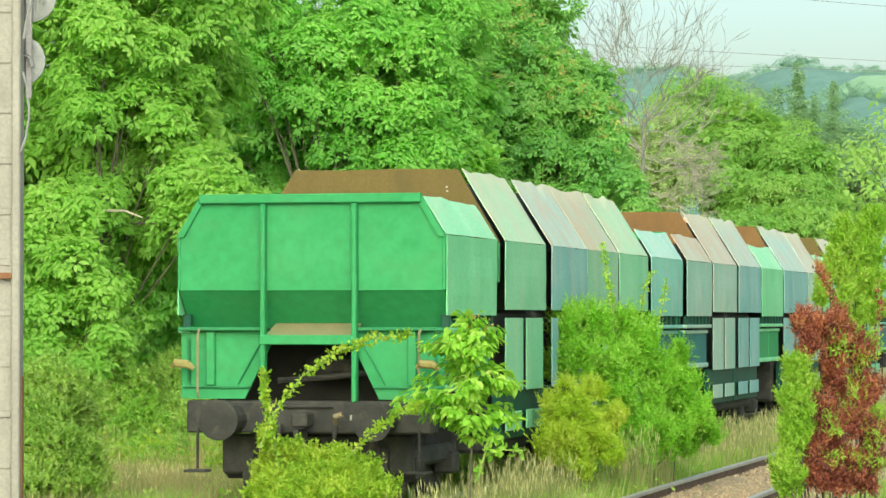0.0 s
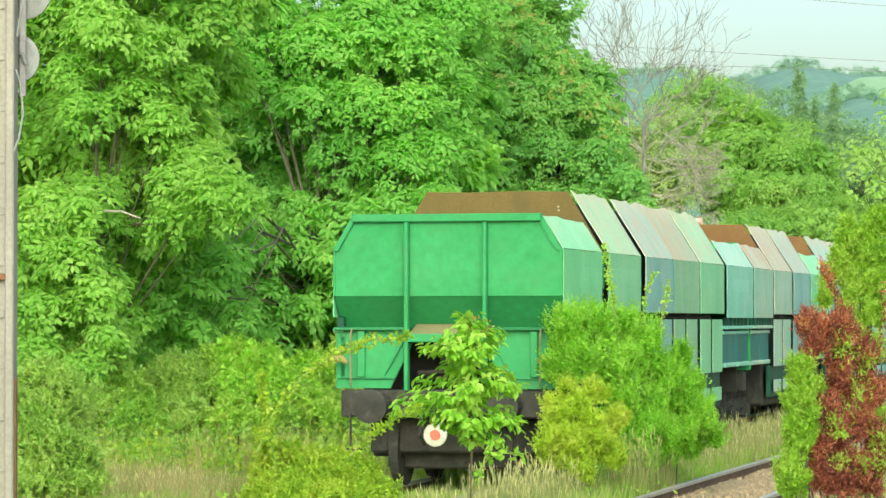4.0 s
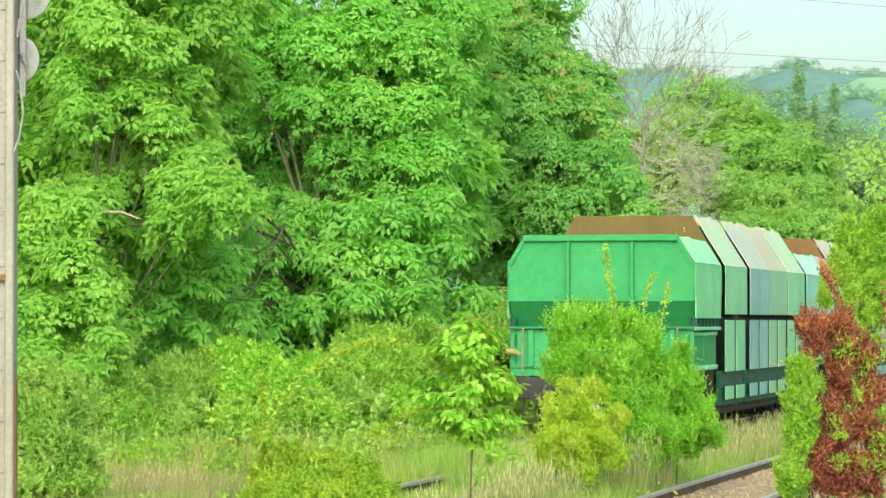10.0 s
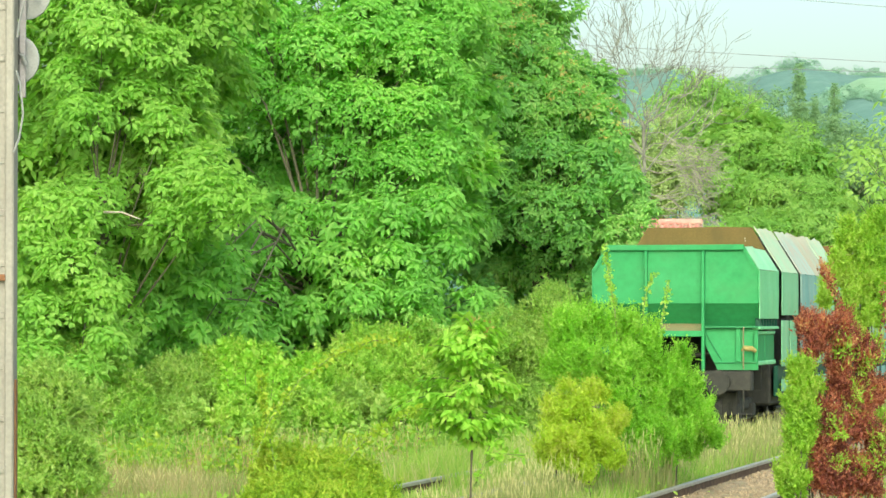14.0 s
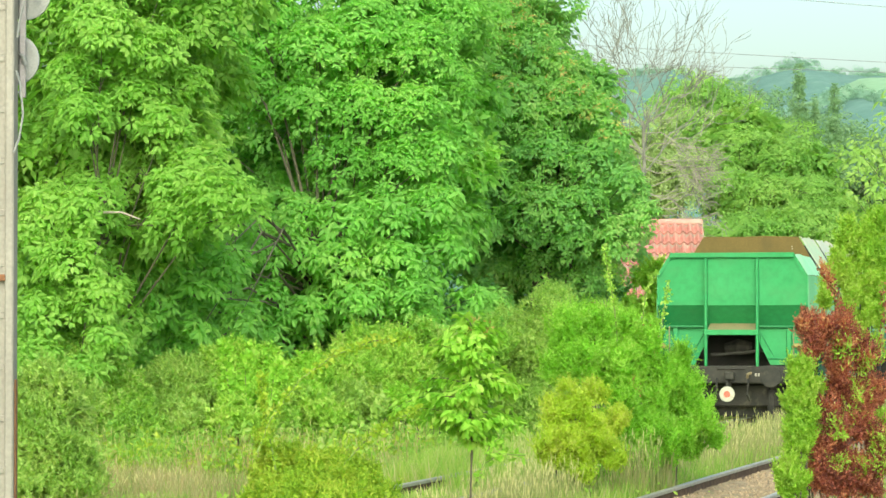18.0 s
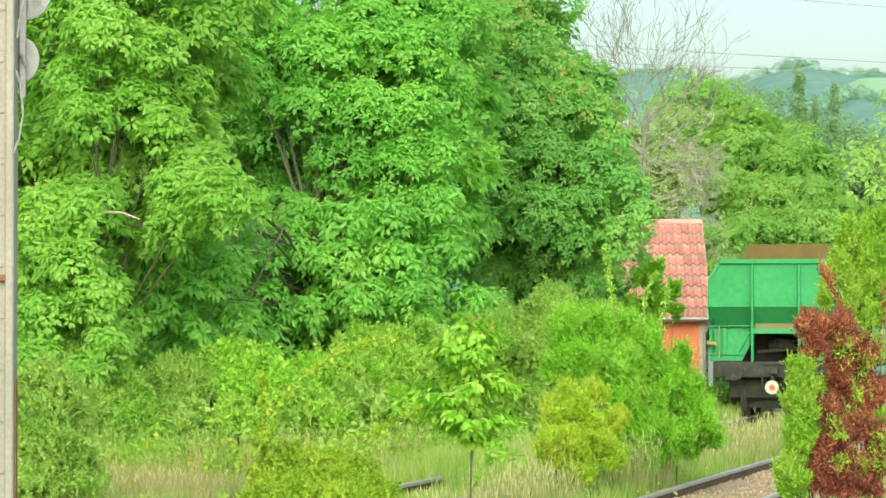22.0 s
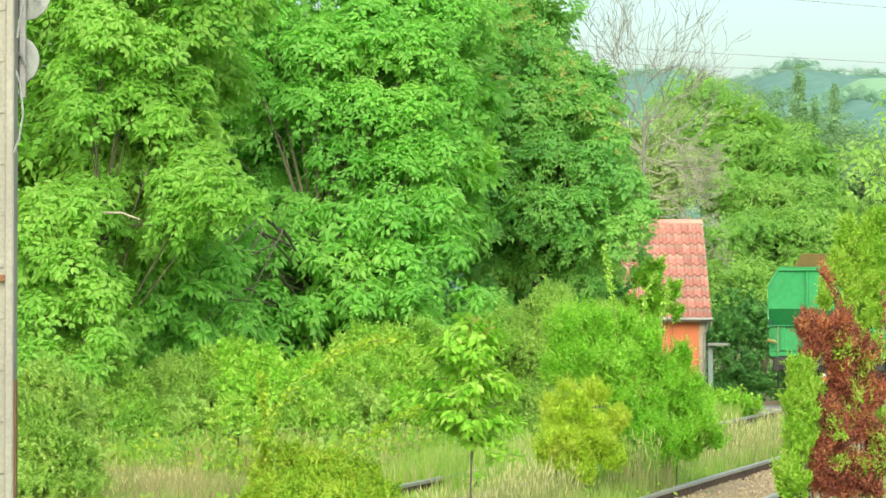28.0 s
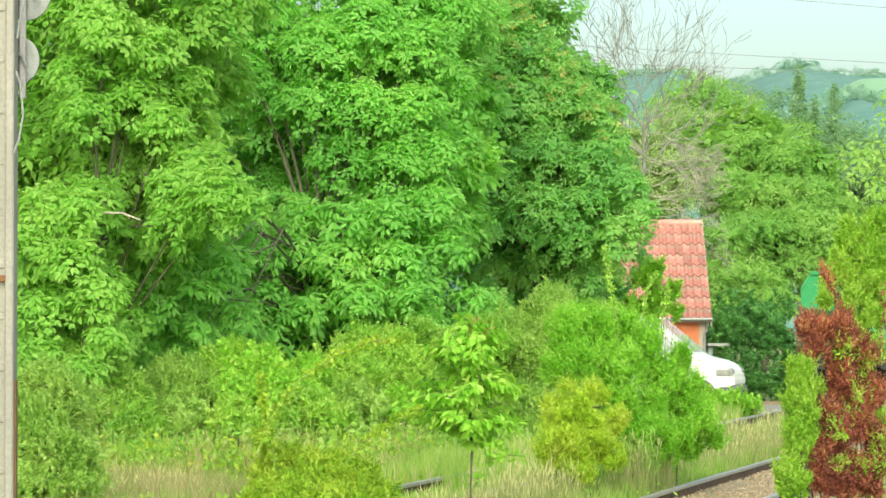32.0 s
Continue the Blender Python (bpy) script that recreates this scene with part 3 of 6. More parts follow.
def bowed(x_at, y0, y1, z0, z1, thick, wave, seed, bm=None, bulge=0.0):
    """A sheet of steel along the wagon's side between two heights, bent by use, its upper rim uneven."""
    rng = random.Random(seed)
    bm = bm or bmesh.new()
    nu, nv = 6, 4
    rim = [rng.uniform(-wave, wave) for _ in range(nu + 1)]
    grid = {}
    for layer in (0, 1):
        for i in range(nu + 1):
            for j in range(nv + 1):
                f = j / nv
                z = z0 + (z1 - z0) * f + rim[i] * (f == 1)
                x = x_at(z0 + (z1 - z0) * f) - thick * layer + bulge * math.sin(math.pi * i / nu) * math.sin(math.pi * min(f + 0.2, 1)) + (0.008 * noise.noise((i * 0.9 + seed, j * 0.8, 2)))
                grid[layer, i, j] = bm.verts.new((x, y0 + (y1 - y0) * i / nu, z))
    for i in range(nu):
        for j in range(nv):
            bm.faces.new([grid[0, a, b] for a, b in ((i, j), (i + 1, j), (i + 1, j + 1), (i, j + 1))])
            bm.faces.new([grid[1, a, b] for a, b in ((i, j), (i, j + 1), (i + 1, j + 1), (i + 1, j))])
    for i in range(nu):
        for j in (0, nv):
            bm.faces.new([grid[a, b, j] for a, b in ((0, i), (1, i), (1, i + 1), (0, i + 1))])
    for j in range(nv):
        for i in (0, nu):
            bm.faces.new([grid[a, i, b] for a, b in ((0, j), (0, j + 1), (1, j + 1), (1, j))])
    bmesh.ops.recalc_face_normals(bm, faces=bm.faces[:])
    return bm


def mirrored(bm):
    bmesh.ops.scale(bm, vec=(-1, 1, 1), verts=bm.verts[:])
    bmesh.ops.reverse_faces(bm, faces=bm.faces[:])
    return bm


def wagon_section(w, kind, y0, y1, shade, under, seed):
    """One bay of a wagon: sheets on both sides, doors or ribs below them."""
    tall = kind == "T"
    top = HIGH if tall else LOW
    low = 2.29 if tall else 2.22
    names = {"green": "pale green side sheet", "moss": "weathered green side sheet", "sage": "rust-streaked grey-green side sheet",
             "blue": "faded grey-blue side sheet", "aqua": "faded aqua side sheet", "grey": "pale grey side sheet with rust"}
    for side in (1, -1):
        fix = (lambda b: b) if side > 0 else mirrored
        part("side_sheet", fix(bowed(lambda z: HALF + 0.03, y0, y1, low, SHOULDER, 0.014, 0.008, seed + side, bulge=0.025)), SHEET[shade], w, names[shade])
        part("roof_sheet", fix(bowed(lambda z: slant(z) + 0.03, y0, y1, SHOULDER + 0.004, top, 0.014, 0.028 if tall else 0.022, seed + 40 + side, bulge=0.012)), LIT_TOPS[shade], w, "sloping sheet in a skylit tone with a ragged rim")
        if tall:
            mid = (y0 + y1) / 2
            for a, b in ((y0 + 0.1, mid - 0.11), (mid + 0.11, y1 - 0.1)):
                part("side_door", fix(boxes((HALF - 0.008, HALF + 0.012, a, b, 1.3, 2.19), bevel=0.006)), SHEET[shade], w)
                part("door_foot", fix(boxes((HALF - 0.016, HALF + 0.004, a + 0.05, b - 0.05, 0.82, 1.05), bevel=0.006)), SHEET[shade], w)
            part("sill", fix(boxes((HALF - 0.14, HALF - 0.06, y0 - 0.05, y1 + 0.05, 0.72, 1.32), bevel=0.01)), DARK_GREEN, w)
        else:
            for k in range(7):
                y = y0 + (y1 - y0) * (k + 0.5) / 7
                part("rib", fix(boxes((HALF - 0.08, HALF + 0.02, y - 0.035, y + 0.035, 2.08, 2.23), bevel=0.01)), DARK_GREEN, w)
            part("ledge", fix(boxes((HALF - 0.12, HALF + 0.03, y0, y1, 2.02, 2.08), bevel=0.012)), SHEET[shade], w)
            mid = (y0 + y1) / 2
            for a, b in ((y0 + 0.02, mid - 0.03), (mid + 0.03, y1 - 0.02)):
                p = part("lower_panel", fix(boxes((HALF - 0.14, HALF - 0.06, a, b, 1.42, 1.97), bevel=0.015)), under, w)
                part("panel_foot", fix(boxes((HALF - 0.12, HALF - 0.02, a + 0.04, b - 0.04, 1.36, 1.44), bevel=0.015)), SHEET[shade], p)
                part("panel_top", fix(boxes((HALF - 0.12, HALF - 0.03, a + 0.02, b - 0.02, 1.93, 1.99), bevel=0.012)), SHEET[shade], p)
    # a near-black core stands for the shade in the hollow inside
    b = low if tall else 2.5
    core = [(-HALF + 0.2, b), (HALF - 0.2, b), (HALF - 0.2, SHOULDER - 0.06), (slant(top) - 0.2, top - 0.12), (-slant(top) + 0.2, top - 0.12), (-HALF + 0.2, SHOULDER - 0.06)]
    part("hollow_shade_core", prism(core, "y", y0 + 0.02, y1 + 0.1), GAP_SHADE, w)
    if tall:
        part("hopper_chute", boxes((-HALF + 0.2, HALF - 0.2, y0 - 0.02, y1 + 0.02, 0.55, low), bevel=0.05), IRON, w)


def bulkhead(w, y, material, thick=0.06):
    """A high cross wall that stands up behind a low bay."""
    o = [(-HALF + 0.04, 2.62), (HALF - 0.04, 2.62), (HALF - 0.04, SHOULDER), (slant(HIGH), HIGH), (0.3, HIGH + 0.015), (-0.4, HIGH), (-slant(HIGH) - 0.045, HIGH + 0.01), (-HALF - 0.045, SHOULDER), (-HALF - 0.045, 2.9)]
    b = part("bulkhead", prism(o, "y", y, y + thick), material, w)
    part("lower_plate", boxes((-HALF + 0.02, HALF - 0.02, y - 0.012, y - 0.004, 2.62, 3.1)), GREEN_DULL, b, "lower half of the bulkhead, dull green")


def bogie(w, y):
    b = part("bogie", boxes((-0.35, 0.35, y - 0.3, y + 0.3, 0.55, 0.85), (-1.05, -0.93, y - 1.25, y + 1.25, 0.5, 0.72), (0.93, 1.05, y - 1.25, y + 1.25, 0.5, 0.72), bevel=0.04), IRON, w, "sooty iron bogie")
    for dy in (-0.9, 0.9):
        part("axle", tube([(-1.1, y + dy, 0.46), (1.1, y + dy, 0.46)], 0.08, 10), IRON, b)
        for x in (-0.78, 0.71):
            bm = tube([(x, y + dy, 0.46), (x + 0.035, y + dy, 0.46), (x + 0.036, y + dy, 0.46), (x + 0.13, y + dy, 0.46)] if x > 0 else
                      [(x - 0.06, y + dy, 0.46), (x + 0.034, y + dy, 0.46), (x + 0.035, y + dy, 0.46), (x + 0.07, y + dy, 0.46)],
                      [0.49, 0.49, 0.46, 0.455] if x > 0 else [0.455, 0.46, 0.49, 0.49], 28)
            part("wheel", bm, IRON, b)
        for x in (-1.0, 1.0):
            part("axle_box", boxes((x - 0.13, x + 0.13, y + dy - 0.16, y + dy + 0.16, 0.36, 0.62), bevel=0.03), IRON, b)
            part("spring", tube([(x, y + dy + 0.22, 0.4), (x, y + dy + 0.22, 0.72)], 0.07, 8), IRON, b)


def wagon_end(w, y, way):
    """The end of a wagon: plate wall, posts, ledge, lower bays, headstock, buffers and coupling. way is 1 at its rear and -1 at its front."""
    def bx(*r, bevel=0.0):
        return boxes(*[(a, b, min(y + way * c, y + way * d), max(y + way * c, y + way * d), e, f) for a, b, c, d, e, f in r], bevel=bevel)
    t = slant(LOW)
    o = [(-HALF, 2.5), (HALF, 2.5), (HALF, SHOULDER), (t, LOW), (-t, LOW), (-HALF, SHOULDER)]
    part("end_plate", prism(o, "y", y + way * 0.06, y + way * 0.12), GREEN, w, "bright green end plate")
    part("end_beam", bx((-t - 0.02, t + 0.02, -0.01, 0.1, LOW - 0.075, LOW + 0.03), bevel=0.012), GREEN, w)
    for s in (1, -1):
        rim = prism([(s * (HALF + 0.02), SHOULDER - 0.02), (s * (t + 0.02), LOW), (s * (t - 0.05), LOW), (s * (HALF - 0.06), SHOULDER - 0.02)], "y", y + way * 0.02, y + way * 0.09)
        part("corner_rim", rim, GREEN, w)
        part("corner_post", bx((s * HALF - 0.014, s * HALF + 0.02, 0.045, 0.1, 2.5, SHOULDER), bevel=0.008), GREEN, w)
    # the wall folds inwards under the plate
    slope = prism([(y + way * 0.07, 2.5), (y + way * 0.55, 2.0), (y + way * 0.6, 2.0), (y + way * 0.12, 2.5)], "x", -HALF, HALF)
    part("sloping_plate", slope, GREEN, w, "sloping plate that folds in under the end wall")
    for s in (1, -1):
        a, b = sorted((s * 0.555, s * (HALF + 0.005)))
        part("ledge", bx((a, b, 0.02, 0.52, 2.045, 2.085), bevel=0.01), GREEN_DULL, w)
        part("end_post", bx((s * 0.53 - 0.028, s * 0.53 + 0.028, -0.05, 0.07, 1.25, LOW - 0.08), bevel=0.01), GREEN, w)
        lower = prism([(s * 0.4, 2.04), (s * (HALF - 0.01), 2.04), (s * (HALF - 0.01), 1.28), (s * 0.78, 1.28)], "y", y + way * 0.12, y + way * 0.15)
        part("lower_plate", lower, GREEN, w, "green lower plate cut slantwise beside the opening")
        c, d = sorted((s * 0.72, s * (HALF - 0.03)))
        part("lower_rail", bx((c, d, 0.09, 0.117, 1.4, 1.425), bevel=0.006), GREEN_DULL, w)
        part("stay", tube([(s * 0.58, y + way * 0.1, 1.93), (s * 0.86, y + way * 0.1, 1.44)], 0.009, 6), GREEN_DULL, w)
        part("stiffener", bx((s * 1.17 - 0.05, s * 1.17 + 0.05, 0.06, 0.12, 1.43, 2.04), bevel=0.01), GREEN, w)
    part("ledge_floor", prism([(y - way * 0.02, 1.975), (y - way * 0.02, 1.995), (y + way * 0.42, 2.13), (y + way * 0.42, 2.1)], "x", -0.5, 0.5), TAN, w, "sloping ledge covered with pale dust")
    part("ledge_front", bx((-0.56, 0.56, -0.06, 0.0, 1.89, 2.0), bevel=0.01), GREEN, w)
    # recess with the hopper's sloping floor and brake gear; wall painted near-black for shade
    part("recess_shade_wall", bx((-HALF + 0.1, HALF - 0.1, 1.2, 1.26, 0.9, 2.03)), GAP_SHADE, w)
    part("brake_cylinder", tube([(-0.25, y + way * 0.9, 1.62), (0.0, y + way * 0.85, 1.64), (0.3, y + way * 0.9, 1.62)], [0.1, 0.17, 0.12], 12), IRON, w)
    part("brake_rod", tube([(-0.5, y + way * 0.5, 1.48), (0.1, y + way * 0.55, 1.52), (0.75, y + way * 0.5, 1.6)], 0.035, 8), IRON, w)
    part("bogie_beam", bx((-1.12, 1.12, 0.36, 0.44, 0.42, 0.88), bevel=0.03), IRON, w, "sooty cross beam of the bogie")
    part("brake_beam", bx((-0.95, 0.95, 0.62, 0.7, 0.2, 0.5), bevel=0.03), IRON, w)
    hs = part("headstock", bx((-1.42, 1.42, -0.02, 0.3, 0.9, 1.26), bevel=0.02), IRON, w, "dark iron headstock")
    for s in (1, -1):
        part("buffer", disc((s * 0.875, y - way * 0.6, 1.06), (0, way, 0), 0.225, 0.05, 28), IRON, hs)
        part("buffer_stem", tube([(s * 0.875, y - way * 0.56, 1.06), (s * 0.875, y - way * 0.3, 1.06), (s * 0.875, y - way * 0.29, 1.06), (s * 0.875, y, 1.06)], [0.09, 0.09, 0.14, 0.17], 14), IRON, hs)
        part("step_rod", tube([(s * 1.28, y - way * 0.05, 0.95), (s * 1.28, y - way * 0.05, 0.5)], 0.018, 6), IRON, hs)
        part("foot_step", boxes((s * 1.28 - 0.13, s * 1.28 + 0.13, y - way * 0.05 - 0.12, y - way * 0.05 + 0.12, 0.46, 0.49), bevel=0.008), IRON, hs)
        part("grab_rail", tube([(s * 1.28, y - way * 0.03, 1.3), (s * 1.28, y - way * 0.06, 1.36), (s * 1.28, y - way * 0.06, 2.0), (s * 1.28, y - way * 0.0, 2.06)], 0.014, 6), STRAW_RAIL, w, "pale worn grab rail")
    part("draw_hook", boxes((-0.09, 0.09, y - way * 0.3 - 0.12, y - way * 0.3 + 0.2, 0.98, 1.14), (-0.3, 0.3, y - 0.06, y + 0.06, 1.18, 1.215), bevel=0.02), IRON, hs)
    for x in (-0.3, 0.34):
        part("brake_hose", tube([(x, y - way * 0.1, 1.0), (x + 0.03, y - way * 0.28, 0.9), (x + 0.02, y - way * 0.3, 0.68), (x + 0.06, y - way * 0.2, 0.55)], 0.026, 7), IRON, hs)
    part("hose_tap", tube([(0.34, y - way * 0.12, 1.02), (0.36, y - way * 0.2, 1.1), (0.44, y - way * 0.2, 1.12)], 0.03, 7), STRAW_RAIL, hs, "pale brass hose tap")


STRAW_RAIL = surface("worn_pale_steel", (0.16, 0.14, 0.08), (0.22, 0.19, 0.11), (0.2, 0.14, 0.08), 5, 40, 0.6, 0.2)


def hopper_wagon(label, bays, walls, length, bogies, ends):
    w = thing("hopper_wagon", Matrix(), label, "freight wagon", "wagons of the train")
    for k, (kind, y0, y1, shade, under) in enumerate(bays):
        wagon_section(w, kind, y0, y1, shade, under, 10 * k + 3)
    for y, material in walls:
        bulkhead(w, y, material)
    part("underframe", boxes((-0.55, -0.35, 0.3, length - 0.3, 0.92, 1.2), (0.35, 0.55, 0.3, length - 0.3, 0.92, 1.2), bevel=0.02), IRON, w)
    for y in bogies:
        bogie(w, y)
    for y, way in ends:
        wagon_end(w, y, way)
    return w


wagons = []
wagons.append((0.0, 13.0, hopper_wagon("green bogie hopper wagon, empty, with faded pale green side sheets",
    [("L", 0.1, 2.72, "green", GREEN), ("T", 3.25, 5.72, "moss", GREEN_DULL), ("T", 6.14, 8.6, "blue", TEAL), ("T", 8.63, 11.02, "sage", GREEN_DULL),
     ("T", 11.18, 13.63, "moss", GREEN_DULL), ("L", 13.98, 17.02, "aqua", TEAL)],
    [(3.14, BROWN), (13.78, BROWN)], 17.05, (1.6, 15.3), ((0.0, 1), (17.05, -1)))))
wagons.append((16.7, 15.0, hopper_wagon("faded grey-blue and green hopper wagon with rusty bulkheads",
    [("L", 0.48, 2.97, "grey", TEAL), ("T", 3.17, 5.8, "grey", TEAL), ("T", 6.08, 8.8, "blue", TEAL), ("L", 8.95, 11.8, "green", GREEN),
     ("T", 12.0, 15.6, "blue", TEAL), ("T", 15.7, 17.9, "grey", TEAL)],
    [(3.05, RUSTY), (11.88, RUSTY)], 18.0, (1.9, 10.3, 16.6), ((18.0, -1),))))
wagons.append((34.9, 15.0, hopper_wagon("faded hopper wagon at the head of the visible train",
    [("L", 0.16, 2.68, "green", GREEN), ("T", 3.23, 5.67, "grey", GREEN_DULL), ("T", 5.88, 8.24, "blue", TEAL), ("T", 8.27, 10.62, "sage", GREEN_DULL),
     ("T", 10.68, 13.11, "moss", GREEN_DULL), ("L", 13.38, 16.2, "aqua", TEAL)],
    [(3.12, BROWN), (13.14, BROWN)], 16.3, (1.6, 14.7), ((0.0, 1), (16.3, -1)))))

# small painted marks, too worn to read
MARK = surface("worn_white_paint", (0.27, 0.27, 0.24), (0.35, 0.35, 0.31), (0.2, 0.18, 0.15), 8, 40, 0.7)
w1 = wagons[0][2]
for x, z in ((0.86, 3.77), (0.865, 3.72)):
    part("painted_mark", boxes((x - 0.012, x + 0.012, 3.125, 3.135, z - 0.01, z + 0.01)), MARK, w1, "small worn white mark")
for x in (0.5, 0.56):
    part("painted_mark", boxes((x - 0.018, x + 0.018, -0.028, -0.02, 1.05, 1.11)), MARK, w1, "small worn white mark")

# the red and white tail lamp on the last wagon
LAMP_WHITE = surface("white_enamel", (0.3, 0.32, 0.27), (0.36, 0.37, 0.31), (0.26, 0.24, 0.18), 6, 30, 0.5)
LAMP_RED = surface("red_lens", (0.5, 0.06, 0.045), (0.55, 0.1, 0.07), None, 6, 30, 0.3)
w1 = wagons[0][2]
lamp = part("tail_disc", disc((-0.04, -0.42, 0.69), (0, 1, 0), 0.155, 0.05, 28), LAMP_WHITE, w1, "round white tail disc with an orange-red lens")
part("lens", disc((-0.035, -0.44, 0.69), (0, 1, 0), 0.068, 0.03, 20), LAMP_RED, lamp)
part("bracket", boxes((-0.07, -0.01, -0.4, -0.02, 0.8, 0.95), bevel=0.008), IRON, lamp)
YELLOW = surface("yellow_marker", (0.19, 0.17, 0.05), (0.25, 0.22, 0.08), (0.12, 0.1, 0.04), 6, 30, 0.6)
for x in (-1.46, 1.38):
    part("label_holder", tube([(x - 0.13, -0.04, 1.64), (x - 0.08, -0.06, 1.68), (x + 0.06, -0.06, 1.67), (x + 0.13, -0.04, 1.62)], [0.025, 0.05, 0.05, 0.03], 9), YELLOW, w1, "dirty yellow holder")


# ---- trees left of the track ----
def broad_tree(label, base, sets, leaf, radius, seed, core, group="", core_size=0.24, core_shoots=6500, bark=None, scale=1.0):
    """A trunk, a limb to every bough, sets of boughs each with its leaf size, and loose leaves deep inside the crown."""
    t = thing("walnut_tree" if group else "tree", Matrix.Translation(base), label, "tree", group)
    o = Vector(base)
    every = []
    for boughs, size, how in sets:
        here = [(x - o.x, y - o.y, z - o.z, r) for x, y, z, r in boughs]
        every += here
        canopy("crown", here, size, leaf, t, **how)
        # further boughs stand behind and between the outer ones
        rng = random.Random(seed)
        for step in (0.9, 1.7):
            deep = [(x + r * rng.uniform(-0.9, 0.9), y + step * scale * rng.uniform(0.8, 1.2), z + r * rng.uniform(-0.9, 0.9), r * 1.1) for x, y, z, r in here]
            canopy("crown", deep, size * 1.15, leaf, t, **{**how, "dens": how["dens"] * 0.75, "simple": True})
    limbs((0, 0, 0), [(x, y, z, r * 0.7, r * 0.7, r * 0.7) for x, y, z, r in every], radius, seed, bark or BARK, t, 0.3)
    here = [(x - o.x, y - o.y, z - o.z, rx, ry, rz) for x, y, z, rx, ry, rz in core]
    c = foliage("inner_leaves", here, core_shoots, core_size, leaf, t, clump=0.6, reach=0.45, front=0.5, simple=True, fill=2.0, droop=0.5)
    tagged(c, kind="stuff")
    return t


LINE = "walnut trees beside the line"
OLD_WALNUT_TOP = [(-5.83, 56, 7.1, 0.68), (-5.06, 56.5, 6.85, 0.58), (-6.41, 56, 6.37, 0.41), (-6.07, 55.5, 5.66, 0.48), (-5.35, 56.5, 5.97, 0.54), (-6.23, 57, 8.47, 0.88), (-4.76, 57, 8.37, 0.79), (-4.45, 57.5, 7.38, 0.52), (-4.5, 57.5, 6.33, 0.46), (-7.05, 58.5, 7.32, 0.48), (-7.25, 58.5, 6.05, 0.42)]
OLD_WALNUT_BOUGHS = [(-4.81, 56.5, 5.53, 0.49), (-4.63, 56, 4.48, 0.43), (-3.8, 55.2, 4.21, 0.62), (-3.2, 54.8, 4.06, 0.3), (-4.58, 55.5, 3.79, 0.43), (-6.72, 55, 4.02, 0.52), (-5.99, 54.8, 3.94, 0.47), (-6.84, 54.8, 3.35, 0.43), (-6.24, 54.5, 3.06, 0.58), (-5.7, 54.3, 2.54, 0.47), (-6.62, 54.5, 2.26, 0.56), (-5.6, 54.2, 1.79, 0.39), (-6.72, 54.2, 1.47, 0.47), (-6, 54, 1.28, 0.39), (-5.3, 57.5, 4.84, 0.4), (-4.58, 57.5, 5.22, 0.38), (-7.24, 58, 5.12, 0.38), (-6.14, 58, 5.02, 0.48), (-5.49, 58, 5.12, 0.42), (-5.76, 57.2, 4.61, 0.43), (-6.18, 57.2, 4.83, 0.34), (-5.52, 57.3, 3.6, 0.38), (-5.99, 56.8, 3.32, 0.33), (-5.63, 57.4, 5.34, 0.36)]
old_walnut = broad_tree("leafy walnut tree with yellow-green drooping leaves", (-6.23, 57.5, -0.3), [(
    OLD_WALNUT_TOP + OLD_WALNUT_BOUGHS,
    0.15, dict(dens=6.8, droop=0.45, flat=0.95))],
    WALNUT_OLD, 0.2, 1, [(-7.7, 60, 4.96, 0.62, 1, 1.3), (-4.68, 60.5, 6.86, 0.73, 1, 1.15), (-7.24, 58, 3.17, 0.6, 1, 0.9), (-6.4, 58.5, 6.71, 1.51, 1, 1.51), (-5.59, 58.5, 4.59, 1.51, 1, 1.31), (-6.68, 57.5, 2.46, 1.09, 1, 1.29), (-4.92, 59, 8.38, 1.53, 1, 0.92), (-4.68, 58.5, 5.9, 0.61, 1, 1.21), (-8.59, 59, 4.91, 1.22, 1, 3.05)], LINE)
PALE_WOOD = surface("barkless_wood", (0.3, 0.27, 0.22), (0.38, 0.34, 0.28), (0.2, 0.18, 0.14), 6, 40, 0.85)
home = Vector((-6.23, 57.5, -0.3))
part("dead_branch", tube([Vector(p) - home for p in ((-5.81, 55.2, 4.01), (-5.55, 54.2, 3.98), (-5.29, 53.9, 3.97), (-4.97, 53.8, 3.85))], [0.025, 0.022, 0.018, 0.008], 7), PALE_WOOD, old_walnut, "pale barkless dead branch")
CROWN_BOUGHS = [(-4.53, 65, 7.89, 0.69), (-3.52, 65, 8.17, 0.74), (-2.49, 64.5, 7.4, 0.76), (-1.5, 65, 7.89, 0.81), (-0.49, 65, 7.55, 0.74), (0.18, 66, 8.32, 0.63), (-3.97, 65, 6.93, 0.69), (-2.66, 64.5, 6.34, 0.69), (-1.6, 64.5, 6.23, 0.78), (-0.55, 64.5, 6.23, 0.69), (0.18, 66, 6.95, 0.57), (-2.05, 64.5, 5.22, 0.65), (-0.93, 64.3, 5.16, 0.61), (-0.1, 64.5, 5.45, 0.51), (-3.46, 66, 4.89, 0.48), (-4.75, 66.5, 5.95, 0.52), (-2.55, 66, 9.35, 1.14), (-0.5, 66, 9.35, 1.02), (-4.37, 66, 9.23, 0.91)]
